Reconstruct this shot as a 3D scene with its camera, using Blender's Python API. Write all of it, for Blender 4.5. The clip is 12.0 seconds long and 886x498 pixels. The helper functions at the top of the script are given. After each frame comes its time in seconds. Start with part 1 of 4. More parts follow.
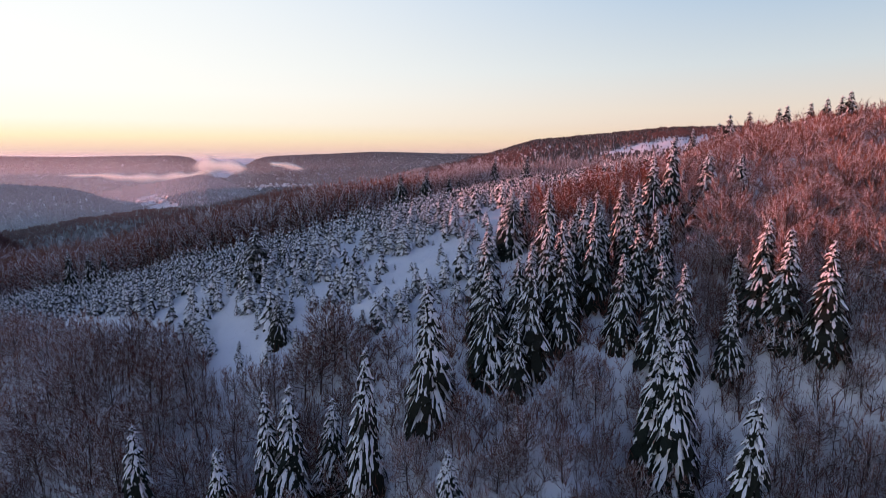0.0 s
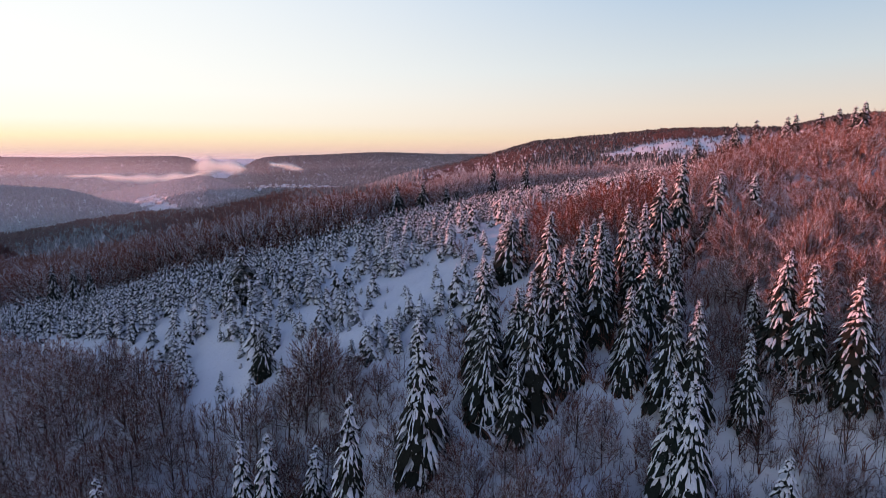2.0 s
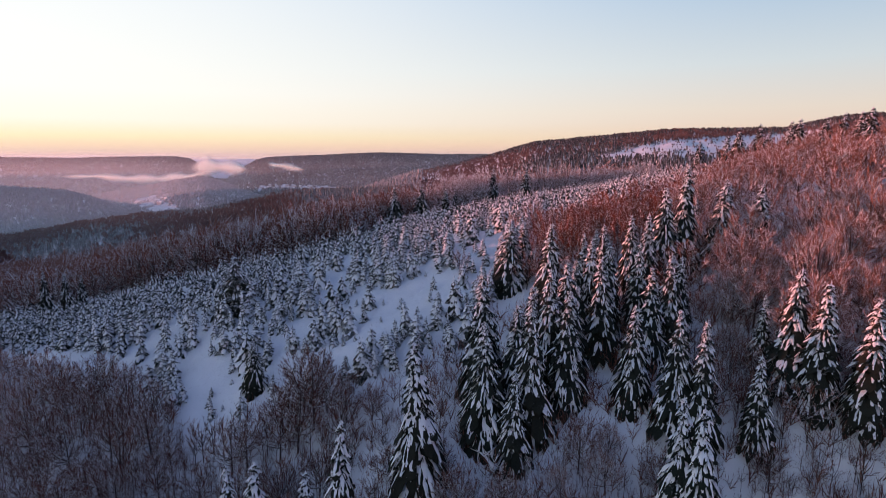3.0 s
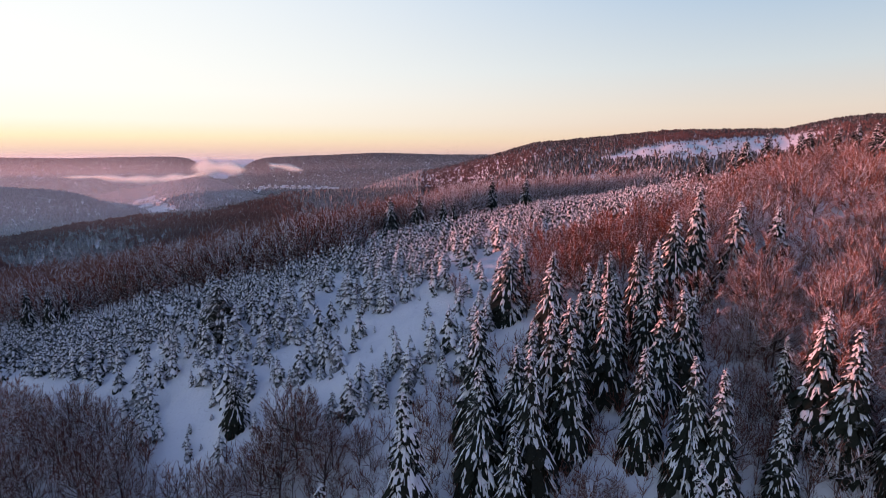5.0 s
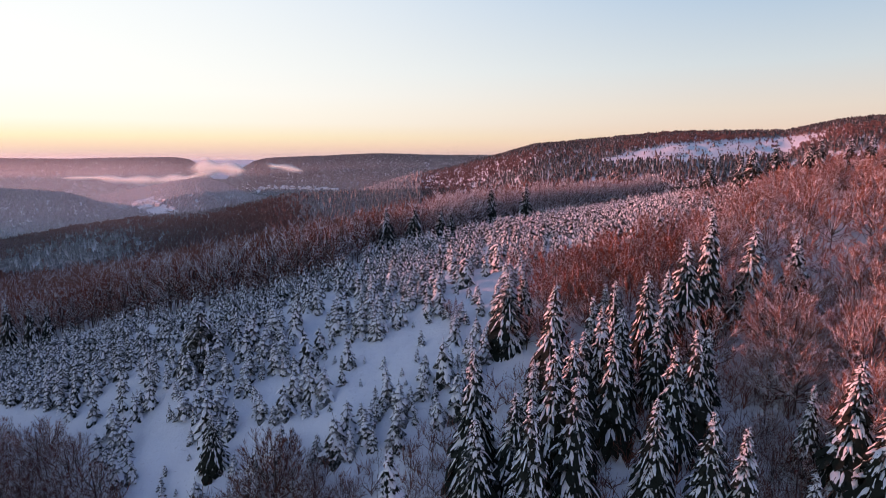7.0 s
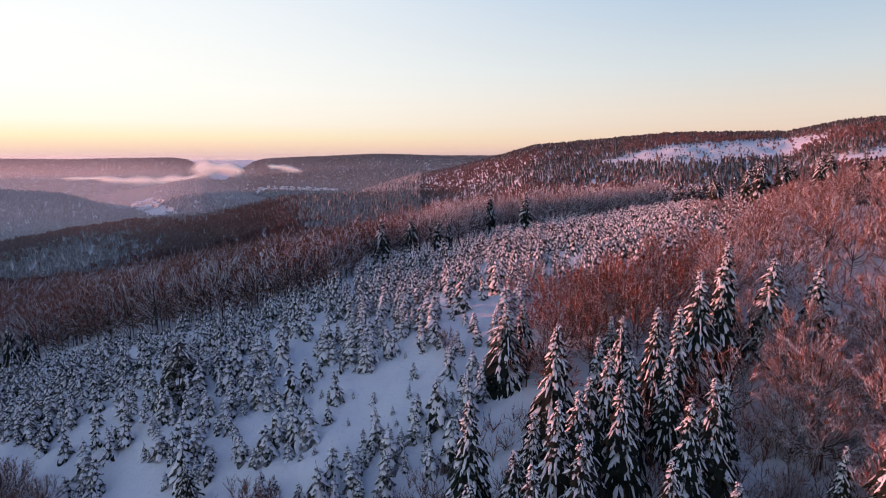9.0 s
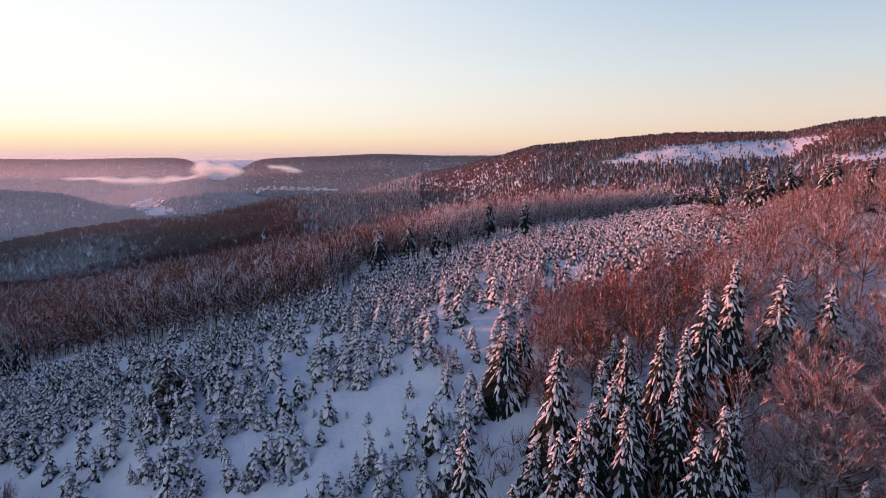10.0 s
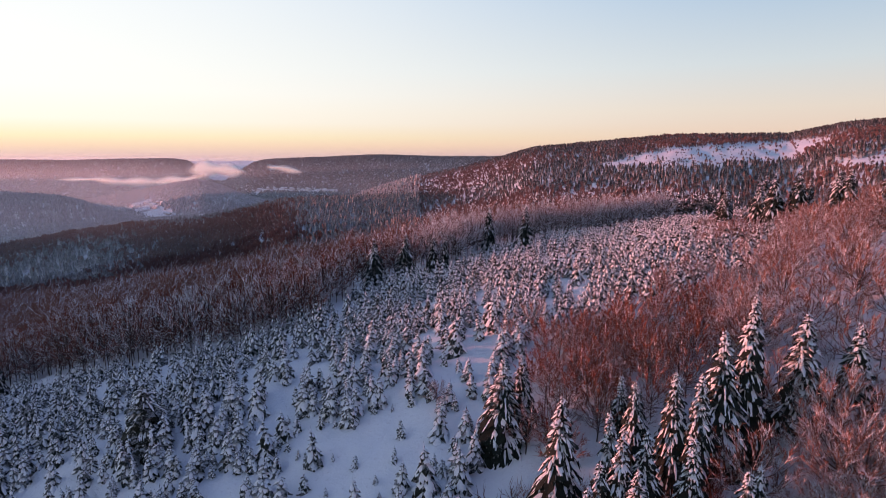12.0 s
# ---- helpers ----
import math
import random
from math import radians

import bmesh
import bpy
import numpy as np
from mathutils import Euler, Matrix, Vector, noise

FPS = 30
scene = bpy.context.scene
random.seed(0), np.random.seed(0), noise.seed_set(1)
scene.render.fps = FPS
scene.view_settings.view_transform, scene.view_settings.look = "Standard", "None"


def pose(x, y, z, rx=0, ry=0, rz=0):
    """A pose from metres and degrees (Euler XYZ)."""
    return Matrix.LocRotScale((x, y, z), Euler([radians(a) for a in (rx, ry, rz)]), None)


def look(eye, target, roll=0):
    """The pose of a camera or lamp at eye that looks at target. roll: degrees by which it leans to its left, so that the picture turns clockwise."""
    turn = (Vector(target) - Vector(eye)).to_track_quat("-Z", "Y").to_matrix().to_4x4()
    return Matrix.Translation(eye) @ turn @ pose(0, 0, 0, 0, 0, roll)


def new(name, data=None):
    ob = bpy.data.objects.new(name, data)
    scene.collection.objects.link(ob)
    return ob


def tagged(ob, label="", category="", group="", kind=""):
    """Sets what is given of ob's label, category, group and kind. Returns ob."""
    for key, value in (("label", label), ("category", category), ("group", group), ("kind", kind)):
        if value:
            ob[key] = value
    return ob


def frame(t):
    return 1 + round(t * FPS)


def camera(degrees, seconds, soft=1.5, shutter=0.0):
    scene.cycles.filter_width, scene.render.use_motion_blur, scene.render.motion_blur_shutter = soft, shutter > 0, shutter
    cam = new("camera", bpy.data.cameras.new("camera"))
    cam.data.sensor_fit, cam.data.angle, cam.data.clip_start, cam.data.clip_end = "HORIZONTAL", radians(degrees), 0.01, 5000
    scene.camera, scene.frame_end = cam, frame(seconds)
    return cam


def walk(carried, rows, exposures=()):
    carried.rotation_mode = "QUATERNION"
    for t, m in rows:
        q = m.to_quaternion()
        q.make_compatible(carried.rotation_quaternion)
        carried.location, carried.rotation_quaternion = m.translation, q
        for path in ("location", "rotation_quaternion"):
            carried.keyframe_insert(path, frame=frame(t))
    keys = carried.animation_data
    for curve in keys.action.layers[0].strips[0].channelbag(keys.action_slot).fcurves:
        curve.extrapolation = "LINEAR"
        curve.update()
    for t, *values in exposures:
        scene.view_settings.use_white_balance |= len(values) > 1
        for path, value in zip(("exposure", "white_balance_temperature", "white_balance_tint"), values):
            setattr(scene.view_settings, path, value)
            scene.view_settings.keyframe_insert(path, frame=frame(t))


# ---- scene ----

# ------------------------------------------------------------ camera and walk
cam = camera(76.2, 12.0, soft=0.7)
START, TRAVEL, TILT = Vector((0.0, 0.0, 60.0)), Vector((5.0, 36.0, 17.0)), -9.7
walk(cam, [(t, Matrix.Translation(START + TRAVEL * (t / 12)) @ pose(0, 0, 0, 90 + TILT, 0, 0)) for t in range(13)],
     exposures=[(0.0, 0.0), (12.0, 0.0)])

# ------------------------------------------------------------ sky and sun
SUN_AZ, SUN_EL = -78.0, 4.0          # degrees to the right of straight ahead, above the horizon
SUN_DIR = Vector((math.sin(radians(SUN_AZ)) * math.cos(radians(SUN_EL)),
                  math.cos(radians(SUN_AZ)) * math.cos(radians(SUN_EL)), math.sin(radians(SUN_EL))))


def build_sky():
    world = bpy.data.worlds.new("dusk_sky")
    scene.world = world
    world.use_nodes = True
    nt = world.node_tree
    nt.nodes.clear()
    N, L = nt.nodes.new, nt.links.new
    coord, sep = N("ShaderNodeTexCoord"), N("ShaderNodeSeparateXYZ")
    L(coord.outputs["Generated"], sep.inputs[0])

    def ramp(stops):
        r = N("ShaderNodeValToRGB")
        r.color_ramp.interpolation = "B_SPLINE" if len(stops) > 9 else "LINEAR"
        while len(r.color_ramp.elements) < len(stops):
            r.color_ramp.elements.new(0.5)
        for e, (p, c) in zip(r.color_ramp.elements, stops):
            e.position, e.color = p, (*c, 1)
        return r

    lift = N("ShaderNodeMath")
    lift.operation, lift.use_clamp = "MULTIPLY_ADD", True
    lift.inputs[1].default_value, lift.inputs[2].default_value = 0.9, 0.1
    L(sep.outputs["Z"], lift.inputs[0])
    near_sun = ramp([(0.0, (0.35, 0.27, 0.30)), (0.096, (0.84, 0.58, 0.55)), (0.110, (1.0, 0.74, 0.54)), (0.122, (1.05, 0.90, 0.60)), (0.144, (1.07, 1.01, 0.88)),
                     (0.185, (1.08, 1.06, 1.00)), (0.33, (0.98, 1.01, 1.03)), (0.45, (0.42, 0.52, 0.72)), (1.0, (0.11, 0.158, 0.375))])
    off_sun = ramp([(0.0, (0.28, 0.25, 0.30)), (0.092, (0.70, 0.47, 0.42)), (0.112, (0.84, 0.60, 0.48)), (0.16, (0.80, 0.69, 0.60)),
                    (0.22, (0.64, 0.70, 0.74)), (0.33, (0.38, 0.54, 0.74)), (0.45, (0.18, 0.28, 0.52)), (1.0, (0.10, 0.148, 0.365))])
    for r in (near_sun, off_sun):
        L(lift.outputs[0], r.inputs[0])
    dot = N("ShaderNodeVectorMath")
    dot.operation = "DOT_PRODUCT"
    dot.inputs[1].default_value = Vector((SUN_DIR.x, SUN_DIR.y, 0)).normalized()
    L(coord.outputs["Generated"], dot.inputs[0])
    side = N("ShaderNodeMapRange")
    side.interpolation_type = "SMOOTHSTEP"
    side.inputs["From Min"].default_value, side.inputs["From Max"].default_value = -0.50, 0.92
    L(dot.outputs["Value"], side.inputs["Value"])
    blend = N("ShaderNodeMix")
    blend.data_type = "RGBA"
    L(side.outputs[0], blend.inputs[0])
    L(off_sun.outputs[0], blend.inputs[6])
    L(near_sun.outputs[0], blend.inputs[7])
    rear = N("ShaderNodeMapRange")       # the sky away from the sun is dimmer
    rear.interpolation_type = "SMOOTHSTEP"
    rear.inputs["From Min"].default_value, rear.inputs["From Max"].default_value = -0.95, -0.40
    L(dot.outputs["Value"], rear.inputs["Value"])
    tint = N("ShaderNodeMix")
    tint.data_type = "RGBA"
    tint.inputs[6].default_value, tint.inputs[7].default_value = (0.62, 0.44, 0.50, 1), (0.97, 0.97, 0.97, 1)
    L(rear.outputs[0], tint.inputs[0])
    whole = N("ShaderNodeMix")
    whole.data_type, whole.blend_type = "RGBA", "MULTIPLY"
    whole.inputs[0].default_value = 1.0
    L(blend.outputs[2], whole.inputs[6])
    L(tint.outputs[2], whole.inputs[7])
    sky = N("ShaderNodeTexSky")
    sky.sky_type, sky.sun_disc = "NISHITA", False
    sky.sun_elevation, sky.sun_rotation = radians(SUN_EL), radians(SUN_AZ)
    base, glow, both, out = N("ShaderNodeBackground"), N("ShaderNodeBackground"), N("ShaderNodeAddShader"), N("ShaderNodeOutputWorld")
    L(sky.outputs[0], base.inputs[0])
    base.inputs[1].default_value = 0.01
    L(whole.outputs[2], glow.inputs[0])
    L(base.outputs[0], both.inputs[0])
    L(glow.outputs[0], both.inputs[1])
    L(both.outputs[0], out.inputs[0])


build_sky()
sun = new("sun", bpy.data.lights.new("sun", "SUN"))
sun.data.energy, sun.data.angle, sun.data.color = 7.0, radians(1.2), (1.0, 0.30, 0.235)
sun.matrix_world = look(SUN_DIR * 300, (0, 0, 0))


# ------------------------------------------------------------ materials
def material(name):
    m = bpy.data.materials.new(name)
    m.use_nodes = True
    return m, m.node_tree, m.node_tree.nodes["Principled BSDF"]


def noise_node(nt, scale, detail=3.0, rough=0.6, space="Object"):
    c, n = nt.nodes.new("ShaderNodeTexCoord"), nt.nodes.new("ShaderNodeTexNoise")
    n.inputs["Scale"].default_value, n.inputs["Detail"].default_value, n.inputs["Roughness"].default_value = scale, detail, rough
    nt.links.new(c.outputs[space], n.inputs["Vector"])
    return n


def world_noise(nt, scale, detail=3.0, rough=0.6):
    g, n = nt.nodes.new("ShaderNodeNewGeometry"), nt.nodes.new("ShaderNodeTexNoise")
    n.inputs["Scale"].default_value, n.inputs["Detail"].default_value, n.inputs["Roughness"].default_value = scale, detail, rough
    nt.links.new(g.outputs["Position"], n.inputs["Vector"])
    return n


def ramp_node(nt, source, stops):
    r = nt.nodes.new("ShaderNodeValToRGB")
    while len(r.color_ramp.elements) < len(stops):
        r.color_ramp.elements.new(0.5)
    for e, (p, c) in zip(r.color_ramp.elements, stops):
        e.position, e.color = p, (*c, 1) if len(c) == 3 else c
    nt.links.new(source, r.inputs[0])
    return r


def mix_node(nt, fac, a, b):
    m = nt.nodes.new("ShaderNodeMix")
    m.data_type = "RGBA"
    for value, socket in ((fac, 0), (a, 6), (b, 7)):
        if isinstance(value, (tuple, float)):
            m.inputs[socket].default_value = (*value, 1) if isinstance(value, tuple) else value
        else:
            nt.links.new(value, m.inputs[socket])
    return m.outputs[2]


def math_node(nt, op, a, b=0.0, clamp=False):
    m = nt.nodes.new("ShaderNodeMath")
    m.operation, m.use_clamp = op, clamp
    for i, v in enumerate((a, b)):
        if isinstance(v, (int, float)):
            m.inputs[i].default_value = v
        else:
            nt.links.new(v, m.inputs[i])
    return m.outputs[0]


def bump_into(nt, bsdf, height, strength, distance):
    b = nt.nodes.new("ShaderNodeBump")
    b.inputs["Strength"].default_value, b.inputs["Distance"].default_value = strength, distance
    nt.links.new(height, b.inputs["Height"])
    nt.links.new(b.outputs[0], bsdf.inputs["Normal"])


def snow_mask(nt, low, high, scale, spread):
    """Snow lies where a face looks up, broken by noise: 0 to 1."""
    g, s = nt.nodes.new("ShaderNodeNewGeometry"), nt.nodes.new("ShaderNodeSeparateXYZ")
    nt.links.new(g.outputs["True Normal"], s.inputs[0])
    n = world_noise(nt, scale, 2.0)
    shifted = math_node(nt, "MULTIPLY_ADD", n.outputs["Fac"], spread)
    nt.nodes[-1].inputs[2].default_value = -spread / 2
    total = math_node(nt, "ADD", s.outputs["Z"], shifted)
    r = nt.nodes.new("ShaderNodeMapRange")
    r.inputs["From Min"].default_value, r.inputs["From Max"].default_value = low, high
    nt.links.new(total, r.inputs["Value"])
    return r.outputs[0]


def make_snow_ground():
    m, nt, b = material("ground_snow")
    large, fine = world_noise(nt, 0.06, 4), world_noise(nt, 1.7, 5, 0.7)
    tone = ramp_node(nt, large.outputs["Fac"], [(0.3, (0.74, 0.77, 0.80)), (0.7, (0.86, 0.87, 0.88))])
    litter = ramp_node(nt, fine.outputs["Fac"], [(0.60, (0, 0, 0)), (0.72, (1, 1, 1))])
    nt.links.new(mix_node(nt, math_node(nt, "MULTIPLY", litter.outputs[0], 0.35), tone.outputs[0], (0.34, 0.30, 0.28)), b.inputs["Base Color"])
    b.inputs["Roughness"].default_value = 0.75
    b.inputs["Subsurface Weight"].default_value = 0.0
    bump_into(nt, b, fine.outputs["Fac"], 0.5, 0.25)
    return m


def make_snow_load():
    m, nt, b = material("snow_load")
    n = world_noise(nt, 3.5, 4, 0.65)
    tone = ramp_node(nt, n.outputs["Fac"], [(0.3, (0.78, 0.80, 0.83)), (0.65, (0.90, 0.90, 0.91))])
    nt.links.new(tone.outputs[0], b.inputs["Base Color"])
    b.inputs["Roughness"].default_value = 0.7
    bump_into(nt, b, n.outputs["Fac"], 0.6, 0.12)
    return m


def make_needles(name, dark, light, low=0.55, high=0.9):
    m, nt, b = material(name)
    n = world_noise(nt, 5.0, 4, 0.7)
    info = nt.nodes.new("ShaderNodeObjectInfo")
    tone = ramp_node(nt, n.outputs["Fac"], [(0.3, dark), (0.7, light)])
    aged = mix_node(nt, math_node(nt, "MULTIPLY", info.outputs["Random"], 0.5), tone.outputs[0], (0.022, 0.019, 0.011))
    nt.links.new(mix_node(nt, snow_mask(nt, low, high, 2.6, 0.9), aged, (0.82, 0.83, 0.85)), b.inputs["Base Color"])
    b.inputs["Roughness"].default_value = 0.8
    b.inputs["Specular IOR Level"].default_value = 0.2
    return m


def make_bark(name, dark, light, low, high, scale=4.0):
    m, nt, b = material(name)
    n = world_noise(nt, scale, 4, 0.7)
    tone = ramp_node(nt, n.outputs["Fac"], [(0.3, dark), (0.7, light)])
    nt.links.new(mix_node(nt, snow_mask(nt, low, high, 1.4, 1.0), tone.outputs[0], (0.82, 0.83, 0.85)), b.inputs["Base Color"])
    b.inputs["Roughness"].default_value = 0.85
    b.inputs["Specular IOR Level"].default_value = 0.2
    return m


SNOW_GROUND, SNOW = make_snow_ground(), make_snow_load()
NEEDLES = make_needles("spruce_needles", (0.004, 0.008, 0.006), (0.018, 0.026, 0.019), 0.78, 1.22)
YOUNG_NEEDLES = make_needles("young_needles", (0.007, 0.012, 0.010), (0.030, 0.038, 0.030), 0.52, 1.12)
BARK = make_bark("spruce_bark", (0.035, 0.026, 0.02), (0.09, 0.065, 0.05), 0.6, 0.9)
BEECH = make_bark("broadleaf_bark", (0.040, 0.028, 0.024), (0.11, 0.078, 0.066), 0.75, 1.05)
TWIGS = make_bark("broadleaf_twigs", (0.080, 0.036, 0.027), (0.22, 0.090, 0.062), 0.72, 1.12, 0.35)
FROSTED_TWIGS = make_bark("frosted_twigs", (0.19, 0.12, 0.11), (0.36, 0.23, 0.21), -0.10, 0.60, 0.35)
RED_TWIGS = make_bark("red_twigs", (0.15, 0.045, 0.028), (0.36, 0.115, 0.065), 0.75, 1.30, 0.35)
SNOWY_TWIGS = make_bark("snowy_twigs", (0.15, 0.062, 0.045), (0.34, 0.15, 0.10), 0.28, 0.86, 0.35)
FAR_NEEDLES = make_needles("far_conifer", (0.016, 0.020, 0.020), (0.050, 0.050, 0.052), 0.26, 0.94)
VALLEY_NEEDLES = make_needles("valley_conifer", (0.030, 0.034, 0.033), (0.070, 0.072, 0.070), 0.10, 0.75)
FROST_NEEDLES = make_needles("frosted_conifer", (0.060, 0.042, 0.042), (0.12, 0.085, 0.080), 0.0, 0.62)
FAR_TWIGS = make_bark("far_broadleaf", (0.11, 0.062, 0.057), (0.23, 0.13, 0.117), 0.20, 0.94, 0.02)


# ------------------------------------------------------------ mesh helpers
def make_mesh(name, V, F, mats, index=None, smooth=False):
    """A mesh from an array of vertices and an array of triangles."""
    V, F = np.asarray(V, np.float32), np.asarray(F, np.int32)
    me = bpy.data.meshes.new(name)
    me.vertices.add(len(V))
    me.vertices.foreach_set("co", V.ravel())
    me.loops.add(F.size)
    me.loops.foreach_set("vertex_index", F.ravel())
    me.polygons.add(len(F))
    me.polygons.foreach_set("loop_start", np.arange(0, F.size, F.shape[1], dtype=np.int32))
    for m in mats:
        me.materials.append(m)
    if index is not None:
        me.polygons.foreach_set("material_index", np.asarray(index, np.int32))
    me.polygons.foreach_set("use_smooth", np.full(len(F), smooth))
    me.update()
    me.validate()
    return me


class Soup:
    """Gathers vertices and triangles."""

    def __init__(self):
        self.v, self.f, self.n = [], [], 0

    def add(self, V, F):
        self.v.append(np.asarray(V, float))
        self.f.append(np.asarray(F, int) + self.n)
        self.n += len(V)

    def arrays(self):
        return np.concatenate(self.v), np.concatenate(self.f)


def strip_faces(rows, cols, closed=False):
    """Triangles of a grid of rows x cols vertices."""
    out = []
    for i in range(rows - 1):
        for j in range(cols if closed else cols - 1):
            a, b = i * cols + j, i * cols + (j + 1) % cols
            c, d = a + cols, b + cols
            out += [(a, b, d), (a, d, c)]
    return np.array(out)


def tube(soup, points, radii, sides):
    """A tapered tube along points."""
    points = np.asarray(points, float)
    t = np.gradient(points, axis=0)
    t /= np.linalg.norm(t, axis=1)[:, None] + 1e-9
    ref = np.array([0.31, 0.17, 0.94]) if abs(t[0, 2]) < 0.8 else np.array([0.95, 0.2, 0.1])
    u = np.cross(t, ref)
    u /= np.linalg.norm(u, axis=1)[:, None] + 1e-9
    w = np.cross(t, u)
    a = np.arange(sides) * 2 * math.pi / sides
    ring = points[:, None] + np.asarray(radii)[:, None, None] * (np.cos(a)[None, :, None] * u[:, None] + np.sin(a)[None, :, None] * w[:, None])
    soup.add(ring.reshape(-1, 3), strip_faces(len(points), sides, True))


def spike(soup, a, b, r):
    """A thin three-sided spike from a to b."""
    d = b - a
    u = np.cross(d, (0.3, 0.2, 0.93))
    u /= np.linalg.norm(u) + 1e-9
    w = np.cross(d, u)
    w /= np.linalg.norm(w) + 1e-9
    soup.add([a + r * u, a + r * (-0.5 * u + 0.87 * w), a + r * (-0.5 * u - 0.87 * w), b], [(0, 1, 3), (1, 2, 3), (2, 0, 3)])


def sliver(soup, a, d, w, rng):
    """A fine twig: one tapered blade, its face turned to the sky."""
    side = np.cross(d, (rng.gauss(0, 0.6), rng.gauss(0, 0.6), 1.0))
    side *= w / (np.linalg.norm(side) + 1e-9)
    soup.add([a - side, a + side, a + d], [(0, 1, 2) if np.cross(2 * side, d + side)[2] > 0 else (0, 2, 1)])


def part(name, mesh, parent, label=""):
    ob = new(name, mesh)
    ob.parent = parent
    if label:
        tagged(ob, label)
    return ob


# ------------------------------------------------------------ terrain
def softplus(v):
    return np.logaddexp(0, v)


def near_height(x, y):
    """The hillside under the walk: a steep face up to a brow, then a falling back, rising to the right."""
    lo = -10 * softplus(-(y - 112) / 10)
    hi = 25 * softplus((y - 140) / 25)
    side = np.tanh(x / 90)
    z = 47.3 + 0.246 * x + 0.415 * lo - 0.095 * hi - 0.089 * x * lo / 50 - 0.043 * x * hi / 100 - 3.7 * side - 4.83 * side ** 2
    bank = 7.5 / ((1 + np.exp(np.clip(-(x - 18) / 3, -40, 40))) * (1 + np.exp(np.clip((y - 65 + 0.35 * (x - 22)) / 1.4, -40, 40))))
    return z - 7.0 * np.exp(-((x + 18) / 11) ** 2 - ((y - 66) / 11) ** 2) - bank * np.clip((y - 10) / 30, 0, 1)


def crest(a, pairs):
    """A smooth crest line over the azimuth."""
    p, q = zip(*pairs)
    fine = np.linspace(p[0] - 3, p[-1] + 3, 300)
    line = np.interp(fine, p, q)
    k = np.exp(-np.linspace(-2, 2, 7) ** 2)
    line = np.convolve(np.pad(line, 3, "edge"), k / k.sum(), "valid")
    return np.interp(a, fine, line)


# hills: distance of the crest, slope, roundness, crest heights by azimuth
HILLS = (
    (4250, 0.35, 150, ((-60, 22), (-37, 26), (-33, 21), (-29, 27), (-25, 28), (-23.8, 16), (-22.9, -30), (-22, -120), (-15, -160))),
    (2000, 0.125, 120, ((-60, -25), (-37.3, -40), (-33.6, -54), (-31.7, -76), (-29.8, -112), (-27.7, -150), (-23, -200))),
    (2700, 0.16, 120, ((-36, -150), (-29.8, -103), (-27.6, -88), (-25.3, -63), (-22.9, -46), (-21, -72), (-19.6, -103), (-18.6, -125), (-15, -170))),
    (3850, 0.28, 160, ((-22, -160), (-19.6, -60), (-18.6, -8), (-17.2, 24), (-14, 34), (-11, 40), (-7, 54), (-4, 50), (0, 42), (8, 44), (60, 60))),
    (1000, 0.10, 90, ((-60, -78), (-37, -68), (-33, -55), (-29, -47), (-25, -43), (-22.5, -41), (-17.6, -22), (-15, -12), (-9.8, -9), (-4, -6), (4, -2), (14, -40), (20, -90))),
    (1500, 0.10, 110, ((-14, -120), (-7.7, -34), (-4.4, -6), (-1.6, 14), (1.1, 28), (3.9, 47), (5, 55), (9.2, 86), (12, 91), (17, 103), (21.7, 113), (30.4, 112), (34.1, 132), (36, 136), (60, 150))),
    # unseen ridge, added left of the view to shade the valley and middle hills
    (2400, 0.30, 150, ((-110, 115), (-47, 115), (-43, -60), (-39, -200))),
    (4880, 0.5, 100, ((-180, 12), (180, 12))),
)


def far_height(a, d):
    left = 1 / (1 + np.exp((a + 4) / 5.0))
    base_l = np.interp(d, (0, 200, 350, 600, 1000, 1500, 5000), (40, 24, 0, -45, -112, -152, -168))
    base_r = np.interp(d, (0, 300, 500, 800, 1300, 2500, 5000), (45, 42, 32, 20, -20, -120, -160))
    z = left * base_l + (1 - left) * base_r
    k = 7.0
    total = np.exp(np.clip(z / k, -60, 60))
    for dc, slope, r, pairs in HILLS:
        h = crest(a, pairs) - slope * (np.sqrt((d - dc) ** 2 + r * r) - r)
        total = total + np.exp(np.clip(h / k, -60, 60))
    return k * np.log(total)


def rough_noise(x, y):
    n = np.zeros_like(x)
    for i, (wl, amp) in enumerate(((37, 0.55), (17, 0.35), (8.3, 0.2), (4.1, 0.12))):
        for j in range(3):
            ang = 0.7 + 2.1 * j + 1.3 * i
            n = n + amp * np.sin((x * math.cos(ang) + y * math.sin(ang)) * 2 * math.pi / wl * (1 + 0.13 * j) + 2.3 * i + j)
    return n / 2


def height(x, y):
    """The ground's height anywhere."""
    x, y = np.asarray(x, float), np.asarray(y, float)
    d, a = np.hypot(x, y), np.degrees(np.arctan2(x, y))
    t = np.clip((d - 230) / 190, 0, 1)
    t = t * t * (3 - 2 * t)
    t = np.maximum(t, np.clip((-y - 40) / 120, 0, 1))
    z = (1 - t) * near_height(x, y) + t * far_height(a, d)
    z = z + rough_noise(x, y) * (1 + np.clip((d - 400) / 600, 0, 1))
    # added spur, out of view to the left, that blocks the low sun
    spur = SHADE_SPUR_TOP - 0.8 * (np.sqrt((x + 410) ** 2 + 1600) - 40) - 0.8 * np.maximum(0, y - 350) - 0.5 * np.maximum(0, 20 - y)
    return 4 * np.logaddexp(z / 4, np.maximum(spur, -300) / 4)


SHADE_SPUR_TOP = 76.5     # top of the unseen spur added on the sun's side to keep the low ground in shade


